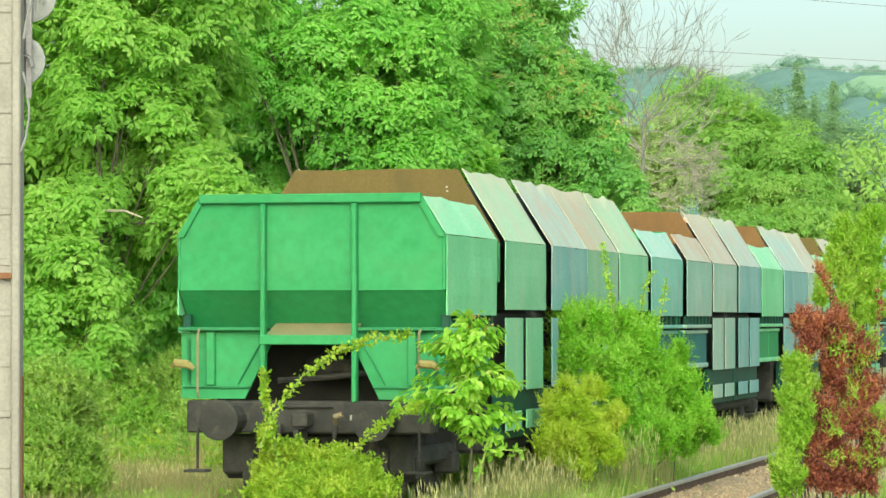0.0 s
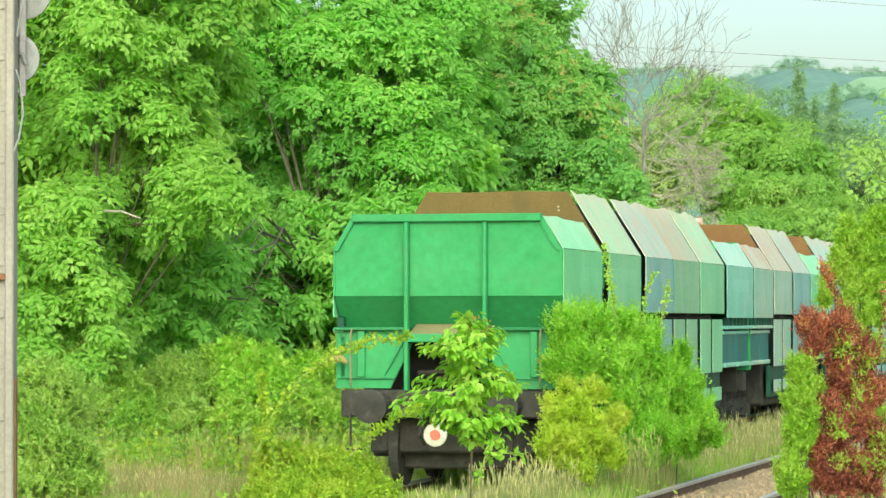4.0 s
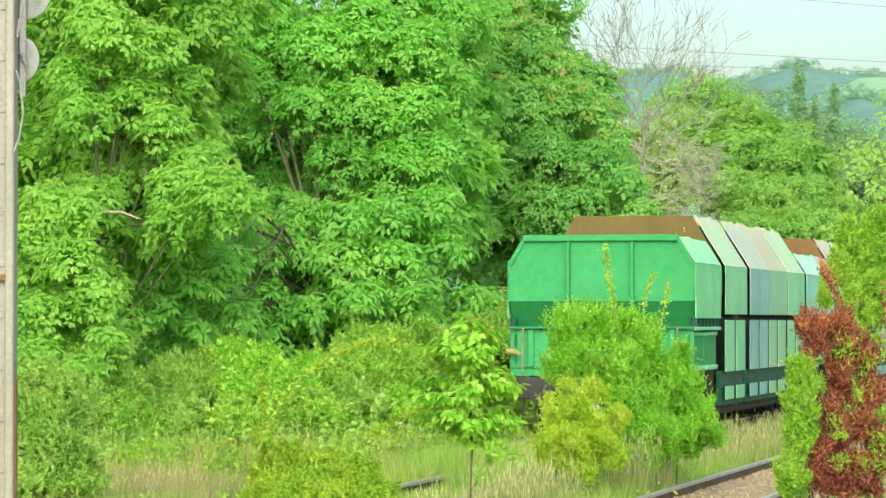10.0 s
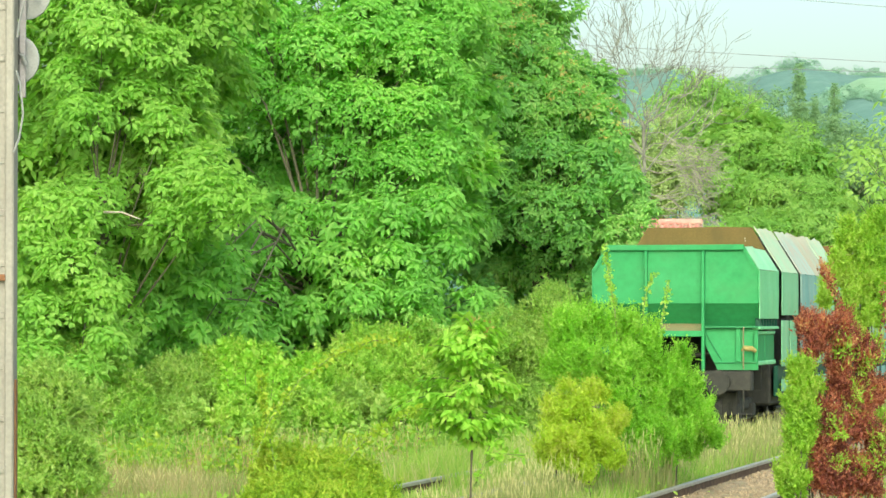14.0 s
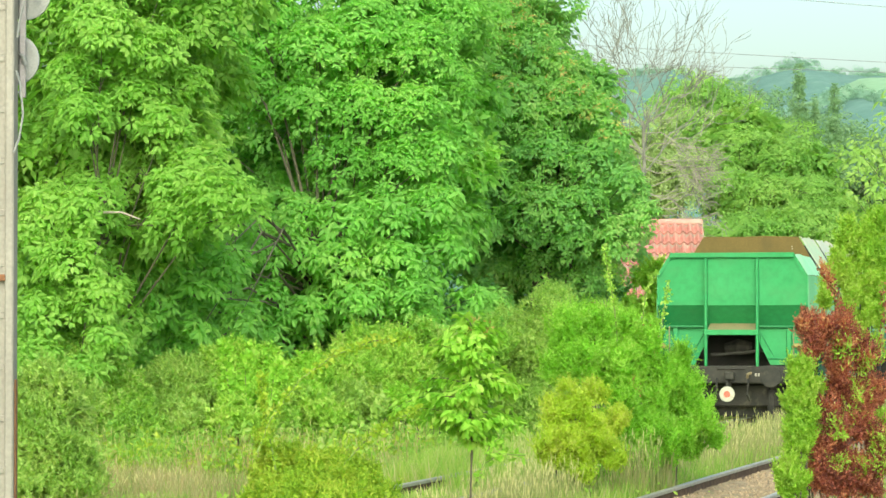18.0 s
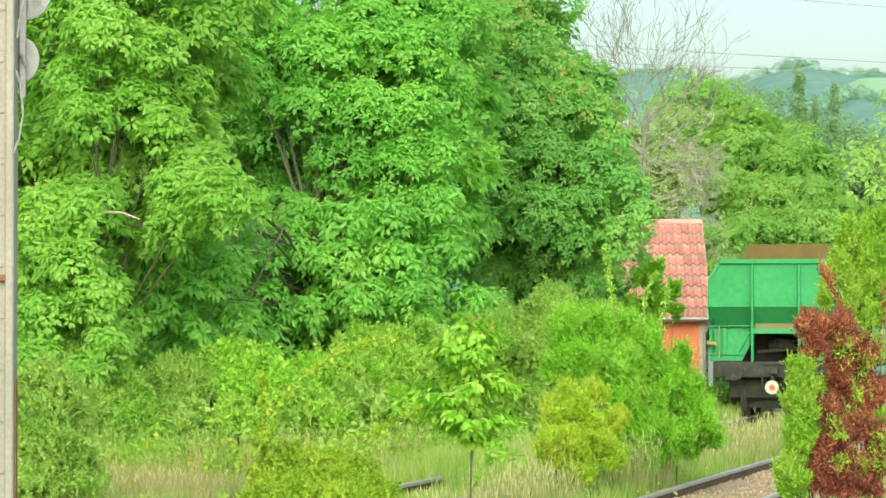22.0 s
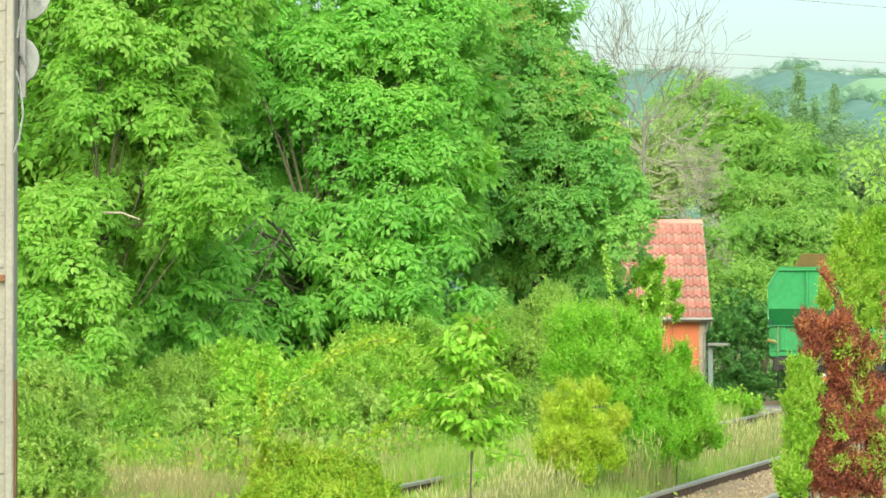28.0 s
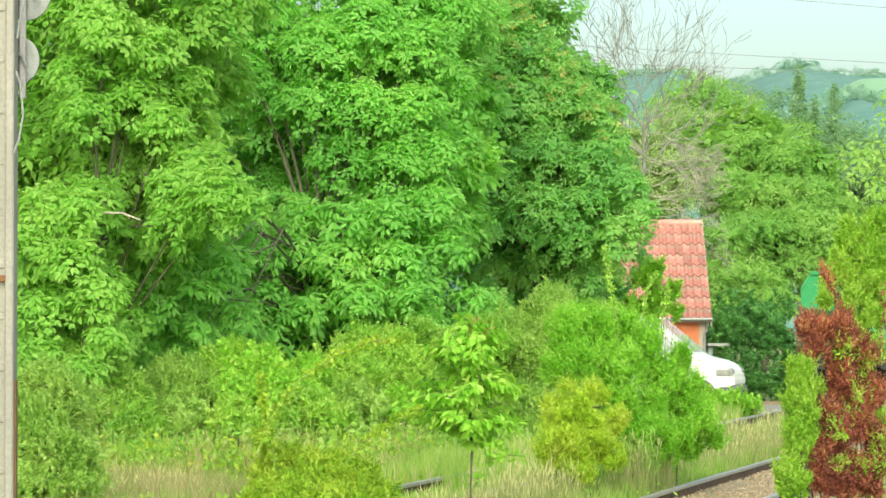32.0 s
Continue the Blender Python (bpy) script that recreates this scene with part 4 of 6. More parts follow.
HANGING_BOUGHS = [(-2.01, 63.5, 4.02, 0.72), (-2.73, 63.5, 4.19, 0.49), (-1.03, 63.3, 4.13, 0.63), (-0.15, 63.5, 4.41, 0.53), (0.12, 63.5, 3.59, 0.46), (-0.91, 63, 3.25, 0.67), (-2, 63, 3.25, 0.63), (-2.88, 63.2, 3.47, 0.5), (-1.55, 62.6, 2.49, 0.65), (-0.48, 62.6, 2.59, 0.54), (-2.58, 62.5, 2.27, 0.5), (0.55, 63, 2.6, 0.39), (-4.88, 58.5, 2.47, 0.5), (-4.28, 58.5, 3.07, 0.42), (-3.82, 62.5, 2.76, 0.5), (-4.48, 58.5, 1.71, 0.5), (-3.25, 62, 1.84, 0.45), (-5.44, 58.5, 1.96, 0.38), (-0.36, 62, 1.95, 0.43), (-5.69, 58.5, 2.47, 0.38), (-5.14, 58.5, 1.46, 0.4), (-4.05, 62, 1.95, 0.43), (-3.71, 63.5, 3.42, 0.48)]
DROOPING_BOUGHS = [(-3.84, 62, 4.14, 0.45), (-3.52, 62, 3.39, 0.45), (-3.3, 62, 2.59, 0.45), (-4.04, 61, 1.95, 0.36), (-4.84, 58, 3.22, 0.38), (-4.38, 57.8, 2.61, 0.4), (-3.92, 58.5, 3.12, 0.38), (-4.95, 57.5, 2.41, 0.32), (-3.62, 58.5, 2.27, 0.34), (-4.28, 57.8, 2.02, 0.3), (-5.3, 57.5, 2.86, 0.3), (-4.48, 58.5, 3.58, 0.34)]
broad_tree("large walnut tree with a broad bright green crown", (-2.21, 66.5, -0.3), [(
    CROWN_BOUGHS,
    0.14, dict(dens=5.2, droop=0.4, flat=0.95)), (
    HANGING_BOUGHS + DROOPING_BOUGHS,
    0.19, dict(dens=5.2, droop=0.65, petals=7, width=0.42, flat=0.85))],
    WALNUT, 0.26, 2, [(-4.27, 68, 8.15, 1.29, 1, 1.41), (-1.92, 68, 8.15, 1.76, 1, 1.52), (-0.05, 68.5, 7.96, 1.06, 1, 1.65), (-4.15, 68, 5.33, 1.41, 1, 1.29), (-1.89, 67, 5.4, 1.73, 1, 1.5), (-0.16, 67, 5.05, 1.04, 1, 1.39), (-4.9, 65.5, 2.61, 1.69, 1, 1.24), (-2.53, 65.5, 2.95, 1.47, 1, 1.36), (-0.5, 65.5, 3.07, 1.24, 1, 1.24), (-3.92, 68, 4.15, 1.17, 1, 1.17), (-3.74, 69, 6.39, 1.07, 1, 1.07)], LINE, core_shoots=11000)
DARK_WALNUT_BOUGHS = [(1.21, 73, 8.9, 0.69), (1.96, 73, 8.27, 0.65), (1.02, 73, 7.7, 0.63), (2.53, 73, 7.77, 0.45), (1.83, 72.5, 6.91, 0.78), (2.83, 72.5, 6.98, 0.68), (3.45, 72.5, 6.73, 0.53), (3.75, 72.3, 6.15, 0.47), (1.01, 72.5, 6.41, 0.68), (2.19, 72, 5.76, 0.72), (3.24, 72, 5.64, 0.6), (1.01, 72, 5.14, 0.65), (2.05, 71.6, 4.57, 0.72), (3.04, 71.6, 4.63, 0.57), (3.91, 71.8, 5.13, 0.52), (4.33, 71.5, 4.44, 0.44), (3.82, 71.3, 4, 0.49), (2.86, 71.8, 3.89, 0.5), (0.88, 72, 4.21, 0.52), (2.23, 73.5, 3.3, 0.63), (1.22, 73.8, 3.18, 0.57), (3.14, 72.5, 3.03, 0.45), (1.48, 74, 10.09, 1.02)]
dark_walnut = broad_tree("dark green walnut tree with a dense rounded crown and reddish tips", (2.22, 74.5, -0.3), [(
    DARK_WALNUT_BOUGHS,
    0.135, dict(dens=5.6, droop=0.4, flat=0.95))],
    WALNUT_DEEP, 0.24, 3, [(1.52, 76, 8.06, 1.18, 1, 1.97), (2.55, 75.5, 6.46, 1.43, 1, 1.56), (1.24, 75, 5.26, 1.16, 1, 1.55), (3.03, 74.5, 4.6, 1.28, 1, 1.16), (1.91, 76, 3.34, 1.44, 1, 1.05), (0.88, 77, 9.87, 1.59, 1, 1.2)], LINE, core_shoots=7000)
tagged(canopy("bronze_foliage", [(0.31, -1.9, 8.13, 0.5), (1.23, -2.4, 7.03, 0.55), (0.61, -2.4, 7.34, 0.63), (-1.02, -2.4, 7.53, 0.5), (-0.38, -1.9, 8.89, 0.63), (1.53, -2.6, 6.45, 0.5), (-0.76, -1.9, 9.39, 0.5)], 0.1, TIPS, dark_walnut, dens=0.5, petals=5, simple=True), "bronze young leaves")

# backing added behind the crowns so that gaps show painted shade, not sky
shrub("undergrowth", "shade-toned backing growth behind the walnut trees", (-3.87, 79, -0.3),
      [(-10.01, 78.00, 2.27, 1.48, 1.48, 1.88), (-8.12, 78.00, 1.87, 1.48, 1.48, 1.88), (-6.32, 79.00, 2.27, 1.63, 1.63, 2.04), (-4.41, 79.00, 2.00, 1.63, 1.63, 2.04), (-2.51, 79.00, 2.27, 1.63, 1.63, 2.04), (-0.61, 80.00, 2.13, 1.52, 1.52, 2.07), (1.05, 80.00, 2.13, 1.38, 1.38, 1.93), (2.57, 80.00, 2.00, 1.24, 1.24, 1.52), (-7.37, 80.00, 4.76, 2.07, 2.07, 1.79), (-3.64, 80.00, 5.45, 2.35, 2.35, 2.07), (-5.6, 81.00, 7.6, 1.9, 1.2, 1.6), (-2.2, 81.00, 7.8, 2.1, 1.2, 1.6), (0.6, 82.0, 7.2, 1.3, 1.2, 1.6), (-0.06, 81.00, 4.93, 1.68, 1.68, 2.10), (2.96, 79.50, 3.37, 0.75, 0.75, 0.89), (3.60, 80.00, 2.96, 0.62, 0.62, 0.76)], 6500, 0.2, SHADE_LEAVES, 49, category="undergrowth", stems=12, droop=0.3, front=0.9)

shrub("undergrowth", "shaded leafy undergrowth beneath the walnut trees", (-3.5, 65.5, -0.3),
      [(-2.02, 60.5, 0.91, 0.44), (-1.51, 61, 1.22, 0.42), (-6.21, 65, 1.83, 0.45), (-5.47, 65.5, 1.71, 0.51), (-4.56, 65.5, 1.6, 0.51), (-3.69, 66, 1.48, 0.51), (-2.8, 66.5, 1.7, 0.52), (-1.88, 66.5, 1.93, 0.52), (-0.97, 67, 1.93, 0.52), (-0.05, 68, 2.04, 0.53), (-5.85, 63.5, 1.18, 0.38), (-4.9, 64, 1.17, 0.42), (-3.83, 64.5, 1.16, 0.42), (-6.99, 61, 1.74, 0.47), (-7.62, 61, 1.85, 0.53), (0.92, 70, 2.28, 0.48)], 2600, 0.16, WALNUT_DEEP, 50, category="undergrowth", stems=10, droop=0.5)

# ---- shrubs along the left of the line ----
shrub("shrub", "pale green shrub beside the concrete pole", (-4.98, 41, -0.3),
      [(-5.12, 41.00, 1.10, 0.42, 0.42, 0.57), (-4.77, 41.00, 0.82, 0.49, 0.49, 0.64), (-5.13, 40.50, 0.42, 0.56, 0.56, 0.63), (-4.57, 40.50, 0.28, 0.42, 0.42, 0.42), (-5.68, 41.00, 0.68, 0.57, 0.57, 0.78)], 4600, 0.075, GREY, 11, droop=0.0)
shrub("shrub", "tangled green shrub at the foot of the trees", (-5.63, 55, -0.3),
      [(-6.01, 55.00, 1.11, 0.52, 0.52, 0.43), (-5.49, 55.00, 1.01, 0.43, 0.43, 0.38), (-5.77, 54.50, 0.65, 0.56, 0.56, 0.38), (-5.21, 55.00, 0.78, 0.28, 0.28, 0.33)], 2600, 0.1, SHRUB, 12, droop=0.0)
shrub("shrub", "grey-green shrub with upright shoots", (-4.67, 56, -0.3),
      [(-4.82, 56.00, 0.99, 0.37, 0.37, 0.39), (-4.50, 56.30, 1.18, 0.34, 0.34, 0.34), (-4.29, 56.00, 0.90, 0.39, 0.39, 0.34), (-4.73, 55.50, 0.62, 0.48, 0.48, 0.29)], 2300, 0.085, GREY, 17, droop=-0.2)
shrub("shrub", "small yellow-green bush with pale tips", (-3.87, 57, -0.3),
      [(-4.02, 57.00, 1.36, 0.26, 0.26, 0.25), (-3.76, 56.80, 1.02, 0.34, 0.34, 0.34), (-4.08, 56.50, 0.79, 0.33, 0.33, 0.25)], 1300, 0.1, LIME, 18, droop=0.1)
shrub("shrub", "bright young green shrub among the weeds", (-3.09, 57, -0.3),
      [(-3.70, 57.00, 1.54, 0.15, 0.15, 0.14), (-3.48, 57.00, 1.41, 0.24, 0.24, 0.24), (-3.09, 57.00, 1.22, 0.49, 0.49, 0.37), (-3.32, 56.00, 0.94, 0.48, 0.48, 0.34), (-2.50, 57.00, 1.12, 0.44, 0.44, 0.34), (-2.74, 56.00, 0.85, 0.58, 0.58, 0.29)], 3600, 0.11, YOUNG, 13, droop=0.25)
shrub("shrub", "olive green bramble thicket below the trees", (-1.64, 58, -0.3),
      [(-1.94, 58.00, 1.35, 0.40, 0.40, 0.35), (-1.50, 58.50, 1.59, 0.45, 0.45, 0.40), (-0.95, 58.50, 1.54, 0.40, 0.40, 0.45), (-1.43, 57.50, 1.06, 0.59, 0.59, 0.40), (-2.20, 57.00, 0.97, 0.39, 0.39, 0.29), (-0.64, 58.00, 1.20, 0.40, 0.40, 0.40)], 3600, 0.085, LIME, 14, droop=-0.1)
shrub("shrub", "green bramble thicket close to the rails", (0.06, 60, -0.3),
      [(-0.45, 59.50, 1.69, 0.31, 0.31, 0.46), (0.06, 60.00, 1.48, 0.41, 0.41, 0.52), (0.69, 61.00, 1.62, 0.47, 0.47, 0.58), (0.48, 60.00, 0.91, 0.52, 0.52, 0.52), (-0.19, 59.00, 0.83, 0.41, 0.41, 0.41)], 3600, 0.09, SHRUB, 19, droop=0.1)
SMALL_BUSHES = [
        ("small leafy bush in the tall weeds", SHRUB, [(-4.93, 53.00, 0.55, 0.24, 0.24, 0.20), (-5.09, 52.80, 0.38, 0.22, 0.22, 0.16), (-4.63, 52.80, 0.35, 0.18, 0.18, 0.13)], 700, 51),
        ("small grey-green bush in the tall weeds", GREY, [(-4.01, 53.00, 0.58, 0.22, 0.22, 0.18), (-4.16, 52.60, 0.38, 0.18, 0.18, 0.15)], 520, 52),
        ("small bright green bush in the tall weeds", LIME, [(-3.33, 53.00, 0.62, 0.27, 0.27, 0.22), (-3.04, 52.70, 0.47, 0.24, 0.24, 0.15), (-3.54, 52.70, 0.45, 0.16, 0.16, 0.13)], 720, 53),
        ("small dark green bush in the tall weeds", SHRUB, [(-2.27, 54.00, 0.74, 0.24, 0.24, 0.22), (-2.44, 53.50, 0.51, 0.20, 0.20, 0.13)], 520, 54)]
LOW_BUSHES = [
        ("pale broad-leaved bush in the tall weeds", GREY, [(-1.49, 54.50, 0.82, 0.24, 0.24, 0.21), (-1.21, 54.30, 0.70, 0.19, 0.19, 0.17)], 380, 55),
        ("leafy green bush in the tall weeds", LIME, [(-2.0, 53.5, 0.6, 0.3, 0.3, 0.25), (-1.7, 53.3, 0.45, 0.25, 0.25, 0.2)], 450, 57),
        ("low yellow-green bush in the tall weeds", YOUNG, [(-0.75, 55.00, 0.75, 0.28, 0.28, 0.19), (-0.41, 54.60, 0.60, 0.23, 0.23, 0.13)], 480, 56)]
for label, leaf, lobes, n, seed in SMALL_BUSHES + LOW_BUSHES:
    shrub("bush", label, (lobes[0][0], lobes[0][1], -0.3), lobes, n, 0.1, leaf, seed, stems=5, droop=0.05)
shrub("shrub", "grey-green feathery shrub beside the track", (1.72, 62, -0.3),
      [(1.56, 62.00, 1.93, 0.53, 0.53, 0.59), (2.15, 62.00, 2.09, 0.64, 0.64, 0.59), (2.87, 62.50, 1.82, 0.54, 0.54, 0.65), (1.23, 61.50, 1.30, 0.53, 0.53, 0.64), (1.87, 61.50, 1.09, 0.64, 0.64, 0.74), (2.52, 62.00, 1.40, 0.53, 0.53, 0.64), (1.43, 61.00, 0.46, 0.53, 0.53, 0.47)], 6500, 0.075, GREY, 15, droop=0.0)
shrub("shrub", "low olive-green shrub with dense twigs", (-1.29, 33.5, -0.3),
      [(-1.84, 33.50, 0.58, 0.13, 0.13, 0.14), (-1.65, 33.60, 0.65, 0.15, 0.15, 0.14), (-1.35, 33.50, 0.62, 0.15, 0.15, 0.15), (-1.06, 33.50, 0.63, 0.16, 0.16, 0.13), (-0.83, 33.50, 0.55, 0.15, 0.15, 0.13), (-0.60, 33.40, 0.43, 0.14, 0.14, 0.10), (-1.20, 33.20, 0.48, 0.46, 0.46, 0.15), (-1.74, 33.20, 0.39, 0.23, 0.23, 0.15), (-1.27, 33.00, 0.29, 0.68, 0.68, 0.20), (-1.84, 33.40, 0.93, 0.05, 0.05, 0.12), (-1.66, 33.90, 0.65, 0.23, 0.23, 0.16), (-1.52, 33.70, 0.73, 0.14, 0.14, 0.14), (-1.22, 33.90, 0.66, 0.23, 0.23, 0.16), (-1.02, 33.90, 0.56, 0.23, 0.23, 0.14)], 5200, 0.055, OLIVE, 16, feather=0.1, droop=0.1)

def bramble(label, cane, seed, leaf, n, size):
    """An arching cane with leaves all along it."""
    pts = [Vector(p) for p in cane]
    t = thing("bramble_cane", Matrix.Translation(pts[0]), label, "bramble")
    here = [p - pts[0] for p in pts]
    part("cane", tube(here, [0.012 - 0.008 * k / len(here) for k in range(len(here))], 6), CANE, t)
    f = RND.uniform(0.0, 1, n) ** 0.8 * (len(here) - 1.001)
    i = f.astype(int)
    a = np.array([tuple(p) for p in here])
    base = a[i] + (a[i + 1] - a[i]) * (f - i)[:, None] + RND.normal(scale=0.022, size=(n, 3))
    way = unit(RND.normal(size=(n, 3)) + np.array([0, -0.3, 0.15]))
    c = leaf_mesh("leaves", base, way, unit(np.cross(way, RND.normal(size=(n, 3)))), size * RND.uniform(0.6, 1.3, n), 0.6, leaf, t)
    tagged(c, kind="stuff")


bramble("tall bright leafy shoot above the weeds", [(-3.46, 53.4, 0.79), (-3.52, 53.4, 1.34), (-3.55, 53.4, 1.63), (-3.57, 53.4, 1.85)], 43, YOUNG, 170, 0.12)
bramble("bright leafy shoot above the weeds", [(-3.2, 53.4, 0.79), (-3.22, 53.4, 1.29), (-3.19, 53.4, 1.52), (-3.13, 53.4, 1.67)], 44, YOUNG, 150, 0.12)
bramble("bright leafy shoot above the weeds", [(-2.82, 53.4, 0.79), (-2.76, 53.4, 1.25), (-2.71, 53.4, 1.41), (-2.62, 53.4, 1.52)], 45, YOUNG, 140, 0.11)
bramble("pale leafy shoot in the tall weeds", [(-1.32, 53, 0.34), (-1.39, 53, 0.71), (-1.43, 53, 0.93), (-1.41, 53, 1.07)], 46, GREY, 90, 0.12)
bramble("pale leafy shoot in the tall weeds", [(-1.18, 53, 0.34), (-1.12, 53, 0.66), (-1.02, 53, 0.84), (-0.91, 53, 0.93)], 47, GREY, 80, 0.12)
bramble("pale leafy shoot in the tall weeds", [(-5.79, 53, 0.43), (-5.72, 53, 0.8), (-5.7, 53, 0.98), (-5.61, 53, 1.14)], 48, GREY, 90, 0.1)
bramble("long arching bramble cane with small leaves", [(-1.87, 33, 0.86), (-1.73, 33, 1.20), (-1.45, 33.2, 1.59), (-1.12, 33.4, 1.83), (-0.72, 33.6, 1.98), (-0.33, 33.8, 2.02)], 1, OLIVE, 420, 0.055)
bramble("short bramble cane with small leaves", [(-1.05, 33.2, 0.68), (-0.77, 33.2, 0.99), (-0.48, 33.2, 1.19), (-0.21, 33.2, 1.30)], 2, OLIVE, 220, 0.055)
bramble("upright leafy shoot above the low shrub", [(-1.69, 33.3, 0.62), (-1.76, 33.3, 1.02), (-1.83, 33.3, 1.36), (-1.85, 33.3, 1.62)], 3, OLIVE, 420, 0.05)
bramble("tall thin leafy shoot above the shrub between the tracks", [(2.36, 43, 0.9), (2.25, 43, 2.38), (2.18, 43, 2.75), (2.11, 43, 3.18)], 4, LIME, 300, 0.05)
bramble("thin leafy shoot above the shrub between the tracks", [(2.55, 43.6, 0.8), (2.70, 44, 2.39), (2.74, 44, 2.61), (2.85, 44, 2.80)], 5, LIME, 90, 0.055)
bramble("thin leafy shoot above the shrub between the tracks", [(2.85, 44.2, 0.5), (3.01, 45, 2.24), (3.06, 45, 2.47), (3.10, 45, 2.70)], 6, LIME, 90, 0.055)

# ---- between the tracks ----
LOCUST_LOBES = [(1.59, 42.6, 1.95, 0.25), (1.97, 43, 2.06, 0.25), (2.33, 43.4, 2.01, 0.24), (1.8, 42.4, 1.62, 0.26), (2.22, 42.8, 1.58, 0.28), (2.59, 43.4, 1.71, 0.25), (2.83, 43.6, 1.41, 0.24), (3.08, 44, 1.15, 0.24), (2.33, 42.8, 1.18, 0.27), (2.74, 43.4, 0.96, 0.25), (3.23, 44.2, 0.82, 0.21), (2.48, 42.8, 0.66, 0.24), (2.99, 43.8, 0.51, 0.24), (3.34, 44.4, 0.45, 0.18)]
LOCUST_SKIRT = [(2.06, 42.6, 0.7, 0.21), (2.57, 43, 0.31, 0.18), (1.51, 42.4, 1.55, 0.2), (2.78, 44, 1.93, 0.15), (3.2, 44.6, 1.52, 0.14), (2.19, 42.6, 0.23, 0.18), (3.23, 44.4, 1.62, 0.11), (3.37, 44.4, 1.25, 0.11), (3.48, 44.4, 0.96, 0.11), (3.46, 44, 0.79, 0.15), (3.65, 44.3, 0.58, 0.11), (3.24, 43.6, 0.59, 0.12), (2.94, 43, 0.58, 0.13)]
shrub("shrub", "light green feathery shrub between the two tracks", (2.47, 43.6, -0.3),
      LOCUST_LOBES + LOCUST_SKIRT,
      5400, 0.06, LOCUST, 21, stems=10, droop=0.15, width=0.4, petals=9, sprigs=4, feather=0.24, loose=1.15, knob=0.78)
shrub("shrub", "yellow-green bush between the tracks", (1.72, 40.7, -0.3),
      [(1.58, 40.6, 1.16, 0.2), (1.8, 40.8, 1.22, 0.15), (1.4, 40.5, 0.97, 0.17), (1.72, 40.6, 0.86, 0.2), (1.51, 40.5, 0.64, 0.18), (1.96, 40.8, 1.24, 0.08), (2.1, 40.9, 0.86, 0.14), (2.25, 41, 0.94, 0.08), (1.96, 40.8, 0.63, 0.15), (1.72, 40.6, 0.53, 0.15), (1.29, 40.5, 1.11, 0.06), (1.35, 40.4, 0.47, 0.15), (1.71, 40.4, 0.38, 0.18), (2.07, 40.6, 0.48, 0.15), (1.26, 40.3, 0.68, 0.14), (1.61, 40.3, 0.65, 0.13), (1.96, 40.5, 0.67, 0.12), (2.19, 40.8, 0.94, 0.06)],
      1900, 0.05, GOLD, 22, stems=4, droop=0.15, feather=0.15, loose=1.15, knob=0.8)


def young_tree():
    """A thin stem with arching side branches, large leaves hanging in two rows from each."""
    x0, y0 = 0.305, 34.6
    t = thing("young_tree", Matrix.Translation((x0, y0, -0.28)), "slender young tree with bright yellow-green hanging leaves", "tree")
    zt = 2.18 + 0.28
    stem = [Vector((0, 0, -0.1)), Vector((-0.02, 0, 0.5)), Vector((0.0, 0.02, 1.1)), Vector((-0.03, 0, 1.7)), Vector((0.05, 0, zt))]
    part("trunk", tube(stem, [0.02, 0.018, 0.015, 0.011, 0.004], 7), BARK, t)
    rng = random.Random(4)
    rows = []
    for k in range(36):
        f = k / 35
        z = 1.15 + (zt - 1.2) * f
        reach = 0.95 * (1 - 1.5 * (0.3 - f) if f < 0.3 else 1 - 0.8 * ((f - 0.3) / 0.7) ** 1.5) * rng.uniform(0.55, 1.05)
        a = k * 2.4 + rng.uniform(-0.4, 0.4)
        side = Vector((math.cos(a) - 0.12, math.sin(a) * 0.8, 0))
        lift = rng.uniform(0.45, 1.15)
        pts = [Vector((0, 0, z)) + side * reach * q + Vector((0, 0, reach * (lift * q - 0.55 * q * q))) for q in (0, 0.25, 0.5, 0.75, 1.0)]
        part("branch", tube(pts, [0.007, 0.006, 0.005, 0.003, 0.002], 5), BARK, t)
        n = int(18 + 80 * reach)
        for i in range(n):
            g = (0.05 + 0.95 * (i + rng.random()) / n) * 3.999
            p = pts[int(g)].lerp(pts[int(g) + 1], g - int(g))
            p = p + Vector((rng.gauss(0, 0.035), rng.gauss(0, 0.035), rng.gauss(0, 0.035)))
            rows.append((p.x, p.y, p.z, side.x, side.y, 1 if i % 2 else -1))
    r = np.array(rows)
    n = len(r)
    out = np.column_stack([r[:, 3], r[:, 4], np.zeros(n)])
    wing = np.column_stack([-r[:, 4], r[:, 3], np.zeros(n)]) * r[:, 5:6]
    way = unit(out * 0.55 + wing * 0.5 + np.array([0, -0.1, -0.5]) + RND.normal(scale=0.32, size=(n, 3)))
    across = unit(np.cross(way, np.array([0, 0, 1.0]) + out * 0.4 + RND.normal(scale=0.25, size=(n, 3))))
    tagged(leaf_mesh("leaves", r[:, :3], way, across, 0.12 * RND.uniform(0.65, 1.2, n), 0.5, YOUNG, t), kind="stuff")
    # reddish new leaves at the tips
    m = 26
    tip = np.column_stack([RND.normal(0.06, 0.07, m), RND.normal(0, 0.05, m), RND.uniform(zt - 0.2, zt + 0.03, m)])
    way = unit(RND.normal(size=(m, 3)) + np.array([0, -0.2, 0.3]))
    tagged(leaf_mesh("bronze_foliage", tip, way, unit(np.cross(way, RND.normal(size=(m, 3)))), np.full(m, 0.06), 0.45, TIPS, t), "bronze young leaves at the top", kind="stuff")


